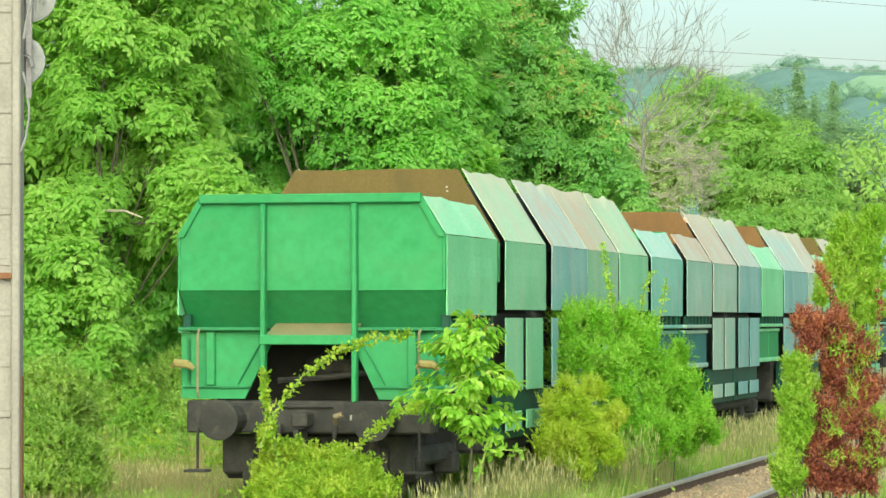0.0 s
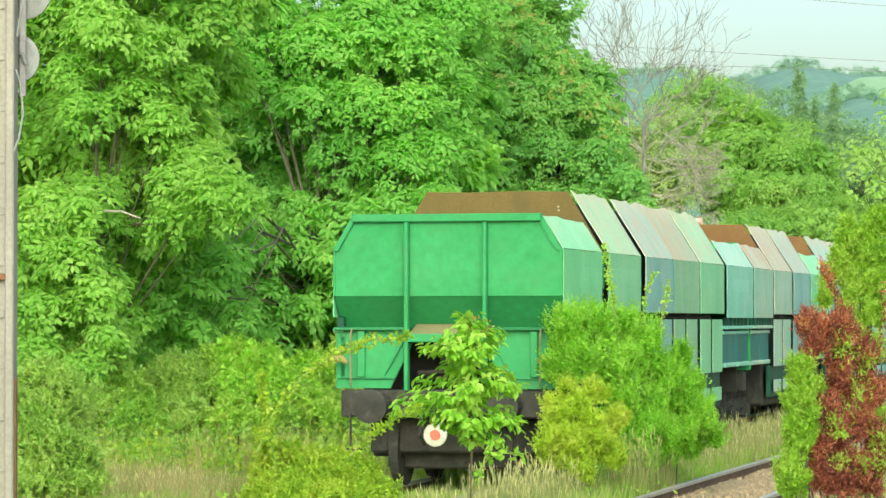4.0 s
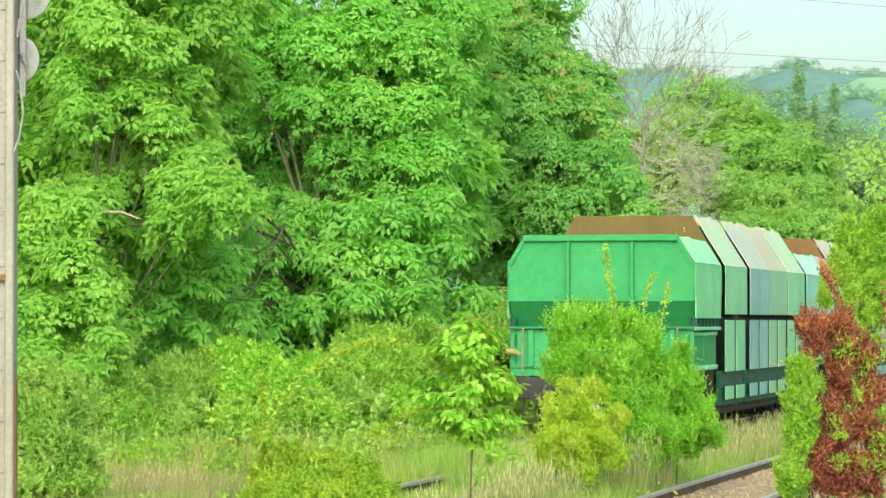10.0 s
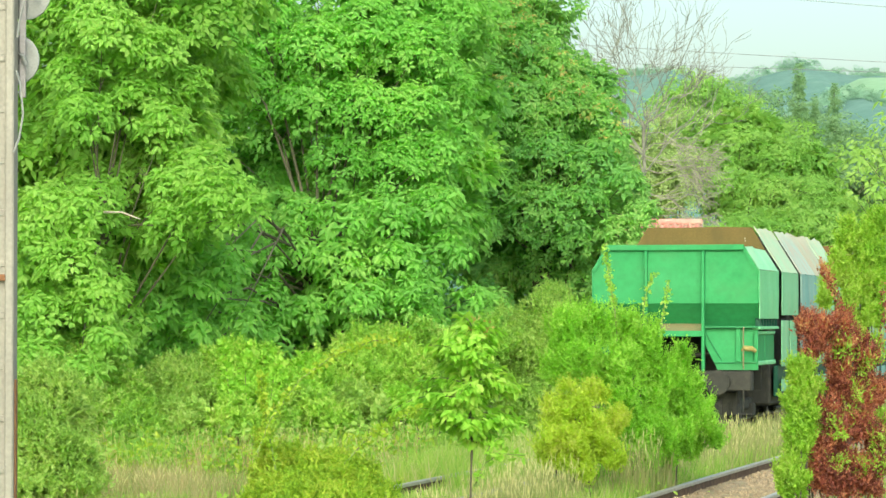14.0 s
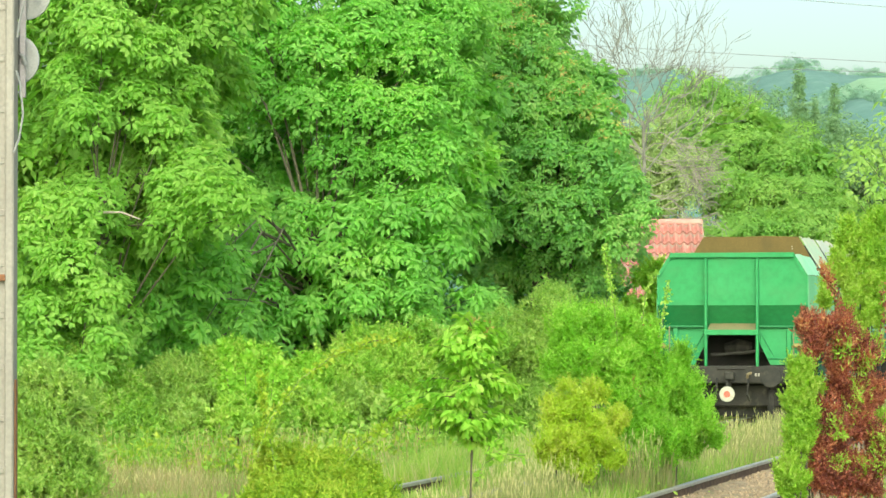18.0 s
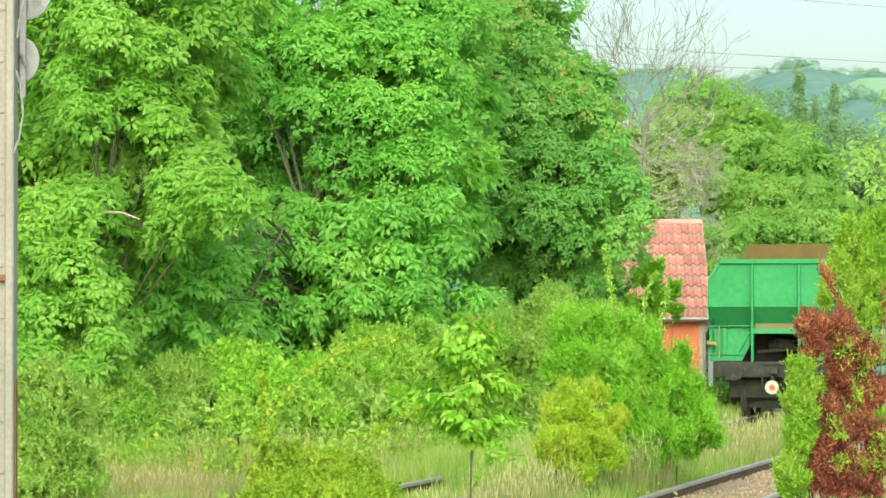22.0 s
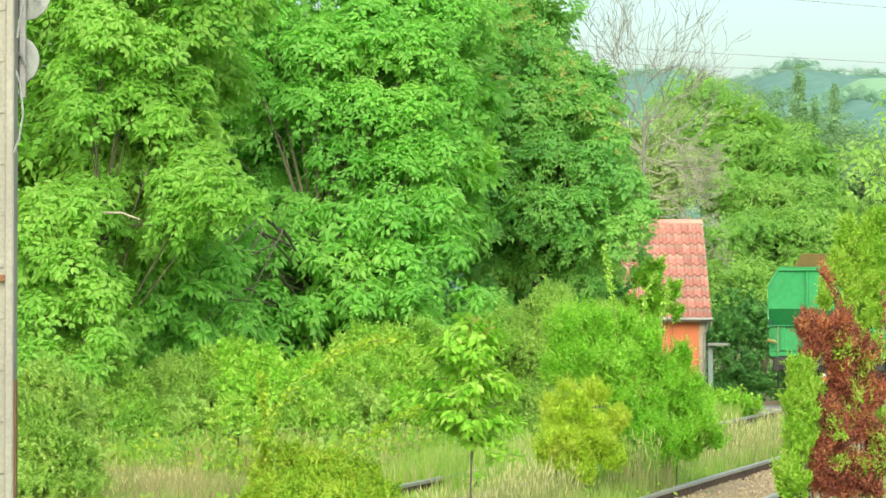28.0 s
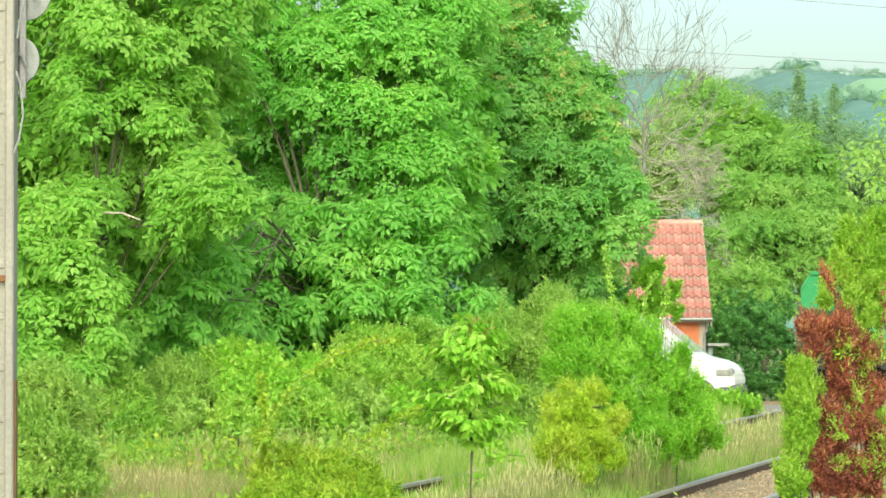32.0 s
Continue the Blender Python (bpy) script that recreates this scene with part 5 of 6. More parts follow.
young_tree()
bramble("leafy sprout at the foot of the young tree", [(0.33, 34.5, 0.44), (0.44, 34.5, 0.69), (0.6, 34.5, 0.79), (0.86, 34.5, 0.77)], 41, YOUNG, 46, 0.085)
bramble("leafy sprout at the foot of the young tree", [(0.36, 34.4, 0.45), (0.46, 34.4, 0.81), (0.51, 34.4, 0.9), (0.59, 34.4, 0.96)], 42, YOUNG, 26, 0.08)

# ---- right of the tracks ----
RED_LOBES = [(4.22, 36.684, 2.06, 0.14), (4.45, 36.82, 2.06, 0.16), (4.08, 36.6, 2.07, 0.11), (4.13, 36.632, 1.87, 0.14), (4.51, 36.856, 1.82, 0.18), (4.63, 36.924, 1.89, 0.11), (4.08, 36.6, 1.68, 0.07), (4.45, 36.82, 1.57, 0.14), (4.77, 37.008, 1.68, 0.14), (4.45, 36.82, 1.38, 0.11), (4.68, 36.956, 1.38, 0.14), (4.92, 37.092, 1.35, 0.12), (4.34, 36.752, 1.03, 0.14), (4.16, 36.648, 1.15, 0.09), (4.6, 36.904, 1.14, 0.12), (4.8, 37.024, 1.19, 0.1)]
LOW_RED_LOBES = [(4.17, 36.468, 0.72, 0.11), (4.4, 36.604, 0.9, 0.12), (4.66, 36.756, 0.95, 0.14), (4.89, 36.892, 0.81, 0.14), (4.2, 36.484, 0.42, 0.16), (4.43, 36.62, 0.6, 0.14), (4.4, 36.604, 0.31, 0.16), (4.66, 36.756, 0.55, 0.12), (4.6, 36.724, 0.33, 0.15), (4.89, 36.892, 0.57, 0.14), (4.84, 36.86, 0.3, 0.14)]
red_bush = shrub("red_leaved_bush", "tall bush with dark red leaves among green ones", (4.50, 37, -0.3), RED_LOBES + LOW_RED_LOBES,
      2500, 0.05, RED, 31, droop=-0.2, feather=0.17, width=0.4, petals=7, sprigs=4, loose=1.05)
# the bush's highlights are painted as coral leaves on its outer lobes
tagged(canopy("young_leaves", [(x - 4.5, y - 37.12, z + 0.3, r) for x, y, z, r in [(4.23, 36.688, 2.11, 0.09), (4.45, 36.82, 2.12, 0.1), (4.01, 36.56, 2.12, 0.05), (4.51, 36.856, 1.91, 0.1), (4.76, 37, 1.73, 0.09), (4.49, 36.84, 1.63, 0.08), (4.35, 36.76, 1.19, 0.05), (4.19, 36.668, 0.79, 0.05), (4.25, 36.7, 2.73, 0.04), (4.32, 36.744, 2.62, 0.04), (4.9, 37.08, 1.41, 0.05)]],
      0.045, CORAL, red_bush, rosettes=300, petals=7, droop=-0.2, width=0.42, simple=True, sprigs=2, feather=0.14), "coral red leaves in a highlight tone")
shrub("bush", "green bush crowding against the red-leaved one", (4.0, 36.5, -0.3),
      [(3.9, 36.212, 1.58, 0.1), (4.01, 36.28, 1.42, 0.1), (3.9, 36.212, 1.26, 0.11), (3.98, 36.264, 1.1, 0.1), (3.87, 36.196, 0.97, 0.11), (3.98, 36.264, 0.83, 0.11), (3.9, 36.212, 0.68, 0.11), (3.81, 36.16, 0.47, 0.11), (3.9, 36.212, 0.3, 0.12), (3.76, 36.128, 0.36, 0.07), (4.01, 36.28, 1.61, 0.06), (4.15, 36.7, 1.38, 0.08), (4.13, 36.7, 0.85, 0.08), (4.13, 36.6, 0.5, 0.08), (4.13, 36.7, 1.13, 0.06)],
      2600, 0.05, BRIGHT, 32, droop=-0.2, width=0.42, sprigs=4, feather=0.16, loose=1.12, knob=0.85)
shrub("bush", "tall yellow-green bush growing behind the red-leaved one", (4.95, 38, -0.3),
      [(4.64, 37.856, 3.06, 0.08), (4.93, 38.024, 3.12, 0.13), (4.81, 37.956, 2.87, 0.14), (5.05, 38.092, 2.87, 0.13), (4.57, 37.82, 2.84, 0.09), (4.5, 37.78, 2.7, 0.07), (4.9, 38.008, 2.59, 0.13), (4.72, 37.904, 2.45, 0.09), (5.05, 38.092, 2.56, 0.13), (4.87, 37.992, 2.23, 0.12), (5.05, 38.092, 2.23, 0.13), (4.99, 38.06, 1.83, 0.11), (4.43, 37.736, 2.53, 0.05), (4.39, 37.716, 2.4, 0.06), (4.81, 37.956, 2.03, 0.08), (4.68, 37.88, 3.22, 0.06), (5.07, 38.1, 3.29, 0.12), (4.68, 37.88, 2.63, 0.09), (4.99, 38.06, 0.93, 0.14), (4.61, 37.84, 2.24, 0.09)],
      3400, 0.05, BRIGHT, 35, droop=-0.15, width=0.45, sprigs=4, feather=0.13, loose=1.12, knob=0.85)
shrub("bush", "green shoots standing among the dark red leaves", (4.62, 36.6, -0.3),
      [(x, y - 0.22, z, r) for x, y, z, r in RED_LOBES[4::2] + LOW_RED_LOBES[1:11:2]], 120, 0.05, BRIGHT, 34, stems=0, feather=0.22, droop=-0.1, width=0.36, sprigs=0, loose=0.9)
bramble("dark red upright shoot with pale leaf tips", [(4.51, 36.7, 2.11), (4.46, 36.7, 2.28), (4.41, 36.7, 2.47), (4.33, 36.7, 2.63), (4.25, 36.7, 2.78)], 8, RED, 300, 0.042)
bramble("dark red shoot among yellow-green leaves", [(4.93, 36.9, 1.73), (4.95, 36.9, 1.98), (4.98, 36.9, 2.24), (4.96, 36.9, 2.59)], 9, RED, 150, 0.042)
SOFT_BOUGHS = [(5.92, 46, 4.47, 0.21), (6.16, 46, 4.31, 0.24), (5.84, 46, 4.23, 0.14), (6.04, 46, 3.96, 0.21), (6.3, 46.5, 3.77, 0.27), (5.76, 46, 3.96, 0.1), (6.53, 47, 4.36, 0.41), (6.57, 47, 4.93, 0.41), (6.18, 46.5, 4.7, 0.18)]
broad_tree("soft green tree reaching in over the bushes", (7.11, 46.5, -0.3), [(
    SOFT_BOUGHS,
    0.12, dict(dens=1.6, droop=0.6, petals=5))],
    SOFT, 0.1, 33, [(6.9, 47.5, 4.2, 0.6, 0.5, 0.6)], core_shoots=60)

# ---- beyond the crossing ----
WOOD_BOUGHS = [(9.04, 126, 10.73, 0.91), (10.21, 127, 11.02, 0.92), (11.21, 126, 10.29, 0.91), (12.03, 125, 9.58, 0.78), (9.64, 124, 9.52, 0.9), (11.07, 122, 8.62, 1.09), (12.54, 121, 7.94, 1.09), (13.8, 122, 7.99, 0.67), (10.38, 119, 7.07, 0.92), (11.56, 118, 6.66, 0.98), (13.26, 119, 6.82, 0.9), (14.44, 120, 6.24, 0.66), (9.04, 126, 8.88, 0.87), (9.11, 124, 7.27, 0.86), (13.49, 126, 9.27, 0.91)]
broad_tree("light green tree in the wood beyond the crossing", (10.9, 125, -0.3), [(
    WOOD_BOUGHS,
    0.17, dict(dens=3.6, droop=0.25, petals=6, simple=True))],
    FAR, 0.3, 42, [(9.85, 128, 9.43, 1.77, 1, 1.77), (11.46, 124, 8.13, 1.71, 1, 1.92), (13.49, 123, 7.23, 1.7, 1, 1.7)], core_size=0.4, core_shoots=3500, scale=1.6)
PALE_BOUGHS = [(7.51, 119, 9.02, 0.82), (8.06, 118, 7.64, 0.9), (7.38, 117, 6.78, 0.77), (8.64, 117, 6.34, 0.77), (7.24, 118, 7.94, 0.69), (9.16, 118.5, 7.76, 0.74), (8.4, 120, 9.49, 0.62), (6.84, 118, 7.03, 0.61)]
broad_tree("pale thinly leaved tree tangled with dead twigs", (7.6, 119, -0.3), [(
    PALE_BOUGHS,
    0.13, dict(dens=2.6, droop=0.25, petals=5, simple=True))],
    SAGE, 0.2, 40, [(7.6, 121, 7.4, 1.6, 0.8, 2.0)], core_size=0.3, core_shoots=1500, scale=1.2)
HOUSE_TREE_BOUGHS = [(10.73, 114, 5.29, 0.98), (12.15, 114, 5.33, 0.98), (9.82, 113, 5.07, 0.82), (13.64, 115, 5.12, 0.67), (9.77, 112, 3.98, 0.73), (10.64, 112, 3.69, 0.89), (9.46, 111, 2.91, 0.65), (10.74, 111, 2.81, 0.69), (12.31, 114, 3.91, 0.87), (13.41, 115, 3.73, 0.79), (10.07, 108.5, 1.62, 0.37), (8.96, 114, 4.11, 0.79), (14.32, 116, 4.74, 0.72)]
broad_tree("leafy tree behind the little house", (11.2, 114.5, -0.3), [(
    HOUSE_TREE_BOUGHS,
    0.16, dict(dens=3.6, droop=0.25, petals=6, simple=True))],
    FAR, 0.26, 41, [(10.52, 116, 4.74, 1.8, 1, 1.4), (13.03, 117, 4.56, 1.82, 1, 1.41), (10.34, 114, 3.12, 1.18, 1, 0.79)], core_size=0.4, core_shoots=3000, scale=1.6)
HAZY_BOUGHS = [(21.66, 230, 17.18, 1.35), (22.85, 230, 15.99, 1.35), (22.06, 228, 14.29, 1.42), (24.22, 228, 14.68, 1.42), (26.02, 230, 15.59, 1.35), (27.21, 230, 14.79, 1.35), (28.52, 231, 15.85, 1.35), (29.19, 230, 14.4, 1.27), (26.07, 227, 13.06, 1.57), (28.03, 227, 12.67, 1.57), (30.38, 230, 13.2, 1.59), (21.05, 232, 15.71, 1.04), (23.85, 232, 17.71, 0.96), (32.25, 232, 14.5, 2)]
broad_tree("haze-tinted grey-green tree far behind the line", (27.2, 231, -0.3), [(
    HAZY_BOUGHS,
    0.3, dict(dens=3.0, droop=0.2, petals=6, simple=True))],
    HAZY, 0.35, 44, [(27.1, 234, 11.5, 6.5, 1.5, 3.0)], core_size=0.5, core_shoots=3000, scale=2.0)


def poplar(x, d, top, wide):
    """A slim column of upright leafy twigs."""
    t = thing("poplar", Matrix.Translation((x, d, -0.3)), "tall slim poplar with haze-tinted leaves", "tree", "poplars")
    part("trunk", tube([(0, 0, -0.2), (0.1, 0, top * 0.5), (0, 0, top)], [0.22, 0.14, 0.03], 8), BARK, t)
    rows = [(0.14 * math.sin(k * 2.1), 0, top - 0.3 - 0.75 * k, wide * (0.4 + 0.12 * min(k, 6)), wide, 0.85) for k in range(18)]
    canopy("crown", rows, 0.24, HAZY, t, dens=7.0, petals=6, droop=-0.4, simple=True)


for x, d, top, wide in ((24.1, 222, 19.4, 0.78), (25.4, 224, 17.4, 0.5), (26.3, 220, 17.8, 0.68)):
    poplar(x, d, top, wide)
shrub("shrub", "leafy sapling in front of the house roof", (5.25, 81, -0.3),
      [(5.01, 81, 3.41, 0.11), (5.29, 81, 3.41, 0.13), (4.83, 81, 3.23, 0.13), (5.07, 81, 3.09, 0.13), (5.21, 81, 2.95, 0.13), (5.71, 81, 2.9, 0.11), (5.63, 81, 2.76, 0.08), (5.43, 81, 2.53, 0.15), (5.21, 81, 2.62, 0.11), (4.97, 81, 2.43, 0.14), (5.21, 81, 2.3, 0.13), (5.77, 81, 2.28, 0.08), (4.69, 81, 2.53, 0.17), (4.04, 81, 3.79, 0.17), (4.18, 81, 3.65, 0.13), (3.86, 81, 3.45, 0.17), (4.09, 81, 3.27, 0.17), (3.86, 81, 2.99, 0.2), (4.09, 81, 2.85, 0.17), (4.41, 81, 2.5, 0.17), (4.34, 81, 2.85, 0.11)],
      620, 0.12, YOUNG, 28, stems=8, droop=0.25, petals=7, sprigs=1, feather=0.2, loose=1.1, knob=0.9)
shrub("weeds", "clump of leafy green weeds beside the crossing", (6.72, 77, -0.3),
      [(6.35, 77.00, 0.20, 0.40, 0.40, 0.24), (6.84, 77.50, 0.16, 0.37, 0.37, 0.20), (6.11, 76.00, 0.01, 0.37, 0.37, 0.26), (7.29, 78.00, 0.05, 0.22, 0.22, 0.12)], 1000, 0.12, YOUNG, 47, category="weeds", stems=4, droop=0.1)


# the shade beneath the canopy is put into this growth's leaf colour
shrub("undergrowth", "shade-toned undergrowth beneath the wood", (9.3, 99.5, -0.3),
      [(8.33, 99, 1.64, 0.65), (9.28, 100, 1.8, 0.76), (10.11, 100, 1.6, 0.66), (8.36, 98.5, 0.42, 0.61), (9.32, 99, 0.41, 0.68), (10.12, 98.5, 0.42, 0.54), (9.02, 101, 2.32, 0.66), (10.13, 102, 2.32, 0.67), (10.27, 97, 0.98, 0.37), (10.03, 96, -0, 0.33)], 1500, 0.15, SHADE_LEAVES, 48, category="undergrowth", stems=8, droop=0.4)


def bare_tree():
    t = thing("bare_tree", Matrix.Translation((6.1, 100, -0.3)), "leafless grey tree with thin forked branches", "tree")
    rng = random.Random(11)
    part("trunk", tube([(0, 0, -0.2), (0.12, 0, 2), (-0.1, 0, 4.5), (0.05, 0, 7.2), (0, 0, 8.6)], [0.13, 0.11, 0.08, 0.055, 0.035], 8), DEAD, t)

    def grow(bm, p, way, length, r, depth, up):
        q = p + way * length
        mid = p.lerp(q, 0.5) + Vector((rng.uniform(-1, 1), rng.uniform(-1, 1), rng.uniform(-1, 1))) * length * 0.16
        tube([p, mid, q], [r, r * 0.85, r * 0.7], 4, bm)
        if depth:
            for k in range(rng.choice((1, 2, 2, 3))):
                w = (way + Vector((rng.uniform(-1, 1), rng.uniform(-0.6, 0.6), rng.uniform(-0.8, 0.8) + up)) * 0.8).normalized()
                grow(bm, p.lerp(q, rng.uniform(0.45, 1.0)), w, length * rng.uniform(0.6, 0.95), max(r * 0.66, 0.009), depth - 1, up)

    # upright branches over the crown
    for k in range(10):
        bm = bmesh.new()
        a = -0.9 + 1.85 * (k + rng.uniform(-0.4, 0.4)) / 9
        grow(bm, Vector((0, 0, rng.uniform(6.2, 8.6))), Vector((a, rng.uniform(-0.3, 0.3), 0.9)).normalized(), rng.uniform(1.3, 1.9), 0.032, 5, 0.35)
        part("branch", bm, DEAD, t)
    # pale tangled dead twigs lower down
    for k in range(15):
        bm = bmesh.new()
        a = rng.choice((-1, 1, 1, 1))
        grow(bm, Vector((0, 0, rng.uniform(4.6, 8.2))), Vector((a, rng.uniform(-0.4, 0.2), rng.uniform(-0.35, 0.45))).normalized(), rng.uniform(0.8, 1.2), 0.026, 5, -0.05)
        part("branch", bm, PALE_TWIG, t, "pale dead twigs")


PALE_TWIG = surface("pale_dead_twigs", (0.2, 0.2, 0.16), (0.28, 0.27, 0.21), None, 5, 40, 0.9)
bare_tree()

# ---- grass and weeds ----
def patch(n, x0, x1, y0, y1, keep=None):
    p = np.column_stack([RND.uniform(x0, x1, n), RND.uniform(y0, y1, n)])
    if keep:
        p = np.array([q for q in p if keep(*q)])
    return p, np.array([ground_z(a, b) - 0.02 for a, b in p])


def off_track(x, y):
    """How far right of the train's track a point lies."""
    return (x - track_x(y)) * 0.972


def meadow(name, n, x0, x1, y0, y1, keep, height, width, lean, material, label, head=0.0):
    p, z = patch(n, x0, x1, y0, y1, keep)
    return blades(name, p, z, height, width, lean, material, label, "grass", None, head)


def clearing(x, y):
    return noise.noise((x * 0.45, y * 0.2, 5))


meadow("grass", 46000, -9, 8, 27, 84, lambda x, y: off_track(x, y) < -1.5 and not (36.5 < y < 47 and off_track(x, y) > -3.3) and not (y > 76 and x > 5), 0.28, 0.018, 0.8, GRASS, "rough green grass left of the railway")
meadow("dry_grass", 22000, -6.5, -0.6, 30, 56, lambda x, y: off_track(x, y) < -1.8 and not (35 < y < 47 and off_track(x, y) > -3.3) and clearing(x, y) > -0.25, 0.42, 0.01, 0.6, STRAW, "dry straw-coloured grass in the clearing", 0.1)
meadow("dry_grass", 9000, -6.5, -2.4, 38, 55, lambda x, y: off_track(x, y) < -3.4 and clearing(x, y) > -0.1, 0.4, 0.011, 0.55, RUSSET, "russet dry grass in the clearing", 0.15)
meadow("tall_weeds", 2200, -6.8, 0.5, 50, 55, lambda x, y: off_track(x, y) < -2.6, 0.8, 0.016, 0.3, GRASS, "tall weeds in front of the shrubs", 0.1)
meadow("tall_weeds", 2400, -6.8, 0.5, 49, 54, lambda x, y: off_track(x, y) < -2.6 and clearing(x * 2.2, y) > 0, 0.8, 0.012, 0.25, RUSSET, "tall brown stalks in front of the shrubs", 0.2)
def verge(name, n, s0, s1, y0, y1, height, width, lean, material, label, head=0.0, z=None):
    """Grass along the track, between two distances from its middle."""
    ss, yy = RND.uniform(s0, s1, n), RND.uniform(y0, y1, n)
    p = np.array([tuple(on_track(float(y), float(q)).translation)[:2] for q, y in zip(ss, yy)])
    zz = np.array([ground_z(*q) - 0.02 for q in p]) if z is None else np.full(n, z)
    return blades(name, p, zz, height, width, lean, material, label, "grass", None, head)


verge("grass", 9000, 1.3, 2.8, 28, 62, 0.42, 0.016, 0.4, GRASS, "green grass between the two tracks")
verge("grass", 3600, 0.95, 2.8, 62, 82, 0.4, 0.025, 0.4, GRASS, "green grass between the two tracks")
verge("grass", 7000, 1.2, 2.8, 33, 47, 0.26, 0.013, 0.7, GRASS, "short soft grass between the two tracks")
verge("dry_grass", 1000, 1.35, 2.35, 32, 41, 0.55, 0.012, 0.3, STRAW, "tall pale grass with seed heads between the tracks", 0.5)
verge("dry_grass", 650, 1.5, 2.3, 37, 41.5, 0.65, 0.011, 0.25, STRAW, "tall pale grass with seed heads before the bushes", 0.6)
verge("dry_grass", 1200, 1.2, 2.5, 41, 50, 0.6, 0.012, 0.3, STRAW, "tall pale grass with seed heads beside the shrubs", 0.5)
verge("dry_grass", 5000, 1.0, 2.75, 50, 78, 0.6, 0.022, 0.3, STRAW, "pale dry grass between the tracks near the crossing", 0.5)
verge("dry_grass", 320, 2.3, 2.8, 42.0, 45.0, 0.85, 0.012, 0.2, STRAW, "tall seeding grass stalks before the shrub", 0.9)
verge("grass", 3000, -0.7, 0.7, 24, 36, 0.34, 0.016, 0.5, GRASS, "grass growing between the rails", 0, -0.18)
verge("grass", 2200, -0.7, 0.7, 36, 45, 0.15, 0.014, 0.5, GRASS, "short grass growing between the rails", 0, -0.18)
verge("grass", 4500, -0.7, 0.7, 45, 62, 0.34, 0.016, 0.5, GRASS, "grass growing between the rails", 0, -0.18)
verge("grass", 3000, -1.7, -0.85, 26, 35.5, 0.5, 0.016, 0.5, GRASS, "grass along the rusty rail", 0, -0.2)
verge("grass", 6000, -1.7, -0.85, 45.6, 75, 0.5, 0.02, 0.5, GRASS, "grass along the rusty rail", 0, -0.2)
verge("grass", 2000, 0.82, 1.3, 46, 70, 0.42, 0.016, 0.5, GRASS, "grass against the outer rail", 0, -0.2)
verge("grass", 2500, 5.4, 8.0, 30, 60, 0.5, 0.016, 0.5, GRASS, "grass under the bushes beside the second track")


def weeds(name, label, n, x0, x1, y0, y1, keep, height, size, leaf):
    """Low leafy plants scattered over the ground."""
    p, z = patch(n, x0, x1, y0, y1, keep)
    k = np.repeat(np.arange(len(p)), 9)
    m = len(k)
    base = np.column_stack([p[k] + RND.normal(scale=0.12, size=(m, 2)), z[k] + height * RND.random(m) * RND.uniform(0.4, 1.0, len(p))[k]])
    way = unit(RND.normal(size=(m, 3)) + np.array([0, -0.2, 0.5]))
    across = unit(np.cross(way, RND.normal(size=(m, 3))))
    ob = leaf_mesh(name, base, way, across, size * RND.uniform(0.6, 1.3, m), 0.5, leaf)
    return tagged(ob, label, "weeds", "", "stuff")


weeds("weeds", "leafy weeds under the trees", 3200, -9, 5, 52, 72, lambda x, y: off_track(x, y) < -2.2, 0.6, 0.12, SHRUB)
weeds("weeds", "tangled leafy weeds before the shrubs", 900, -6.8, 0.4, 50, 55, lambda x, y: off_track(x, y) < -2.6, 1.0, 0.11, SHRUB)
weeds("weeds", "yellow-green leafy weeds before the shrubs", 750, -6.8, 0.4, 49.5, 55, lambda x, y: off_track(x, y) < -2.6, 0.85, 0.1, OLIVE)
weeds("weeds", "low leafy weeds at the foot of the bushes between the tracks", 420, 0.5, 5, 36, 47, lambda x, y: 1.3 < off_track(x, y) < 2.8, 0.4, 0.07, LIME)
weeds("weeds", "bright leafy weeds along the track", 700, -7, 6, 34, 66, lambda x, y: -4.5 < off_track(x, y) < -1.2, 0.3, 0.09, LIME)
weeds("weeds", "small weeds on the ballast", 520, 2, 12, 38, 66, lambda x, y: 4.4 < off_track(x, y) < 5.6, 0.16, 0.06, LIME)
weeds("weeds", "leafy weeds between the tracks", 1200, -2, 10, 46, 70, lambda x, y: 0.9 < off_track(x, y) < 2.7, 0.3, 0.08, LIME)

def gravel(label, n, s0, s1, y0, y1, z):
    """Loose stones on the ballast, each an uneven eight-sided lump."""
    ss, yy = RND.uniform(s0, s1, n), RND.uniform(y0, y1, n)
    c = np.array([tuple(on_track(float(y), float(q), z).translation) for q, y in zip(ss, yy)])
    axes = np.array([(1, 0, 0), (0, 1, 0), (0, 0, 1), (-1, 0, 0), (0, -1, 0), (0, 0, -1)], float)
    r = RND.uniform(0.015, 0.04, (n, 1, 1)) * RND.uniform(0.6, 1.3, (n, 6, 1))
    v = c[:, None] + axes[None] * r + RND.normal(scale=0.006, size=(n, 6, 3))
    tri = np.array([0, 1, 2, 1, 3, 2, 3, 4, 2, 4, 0, 2, 1, 0, 5, 3, 1, 5, 4, 3, 5, 0, 4, 5])
    ob = mesh_of("gravel", v.reshape(-1, 3), 3, (np.arange(n)[:, None] * 6 + tri[None]).ravel(), STONE)
    tagged(ob, label, "gravel", "", "stuff")


STONE = surface("tan_gravel", (0.23, 0.175, 0.11), (0.38, 0.295, 0.19), (0.15, 0.13, 0.09), 9, 60, 0.95, 0, 0.3)
gravel("loose tan gravel beside the rail", 7000, SECOND - 0.7, SECOND + 1.6, 36, 60, -0.15)

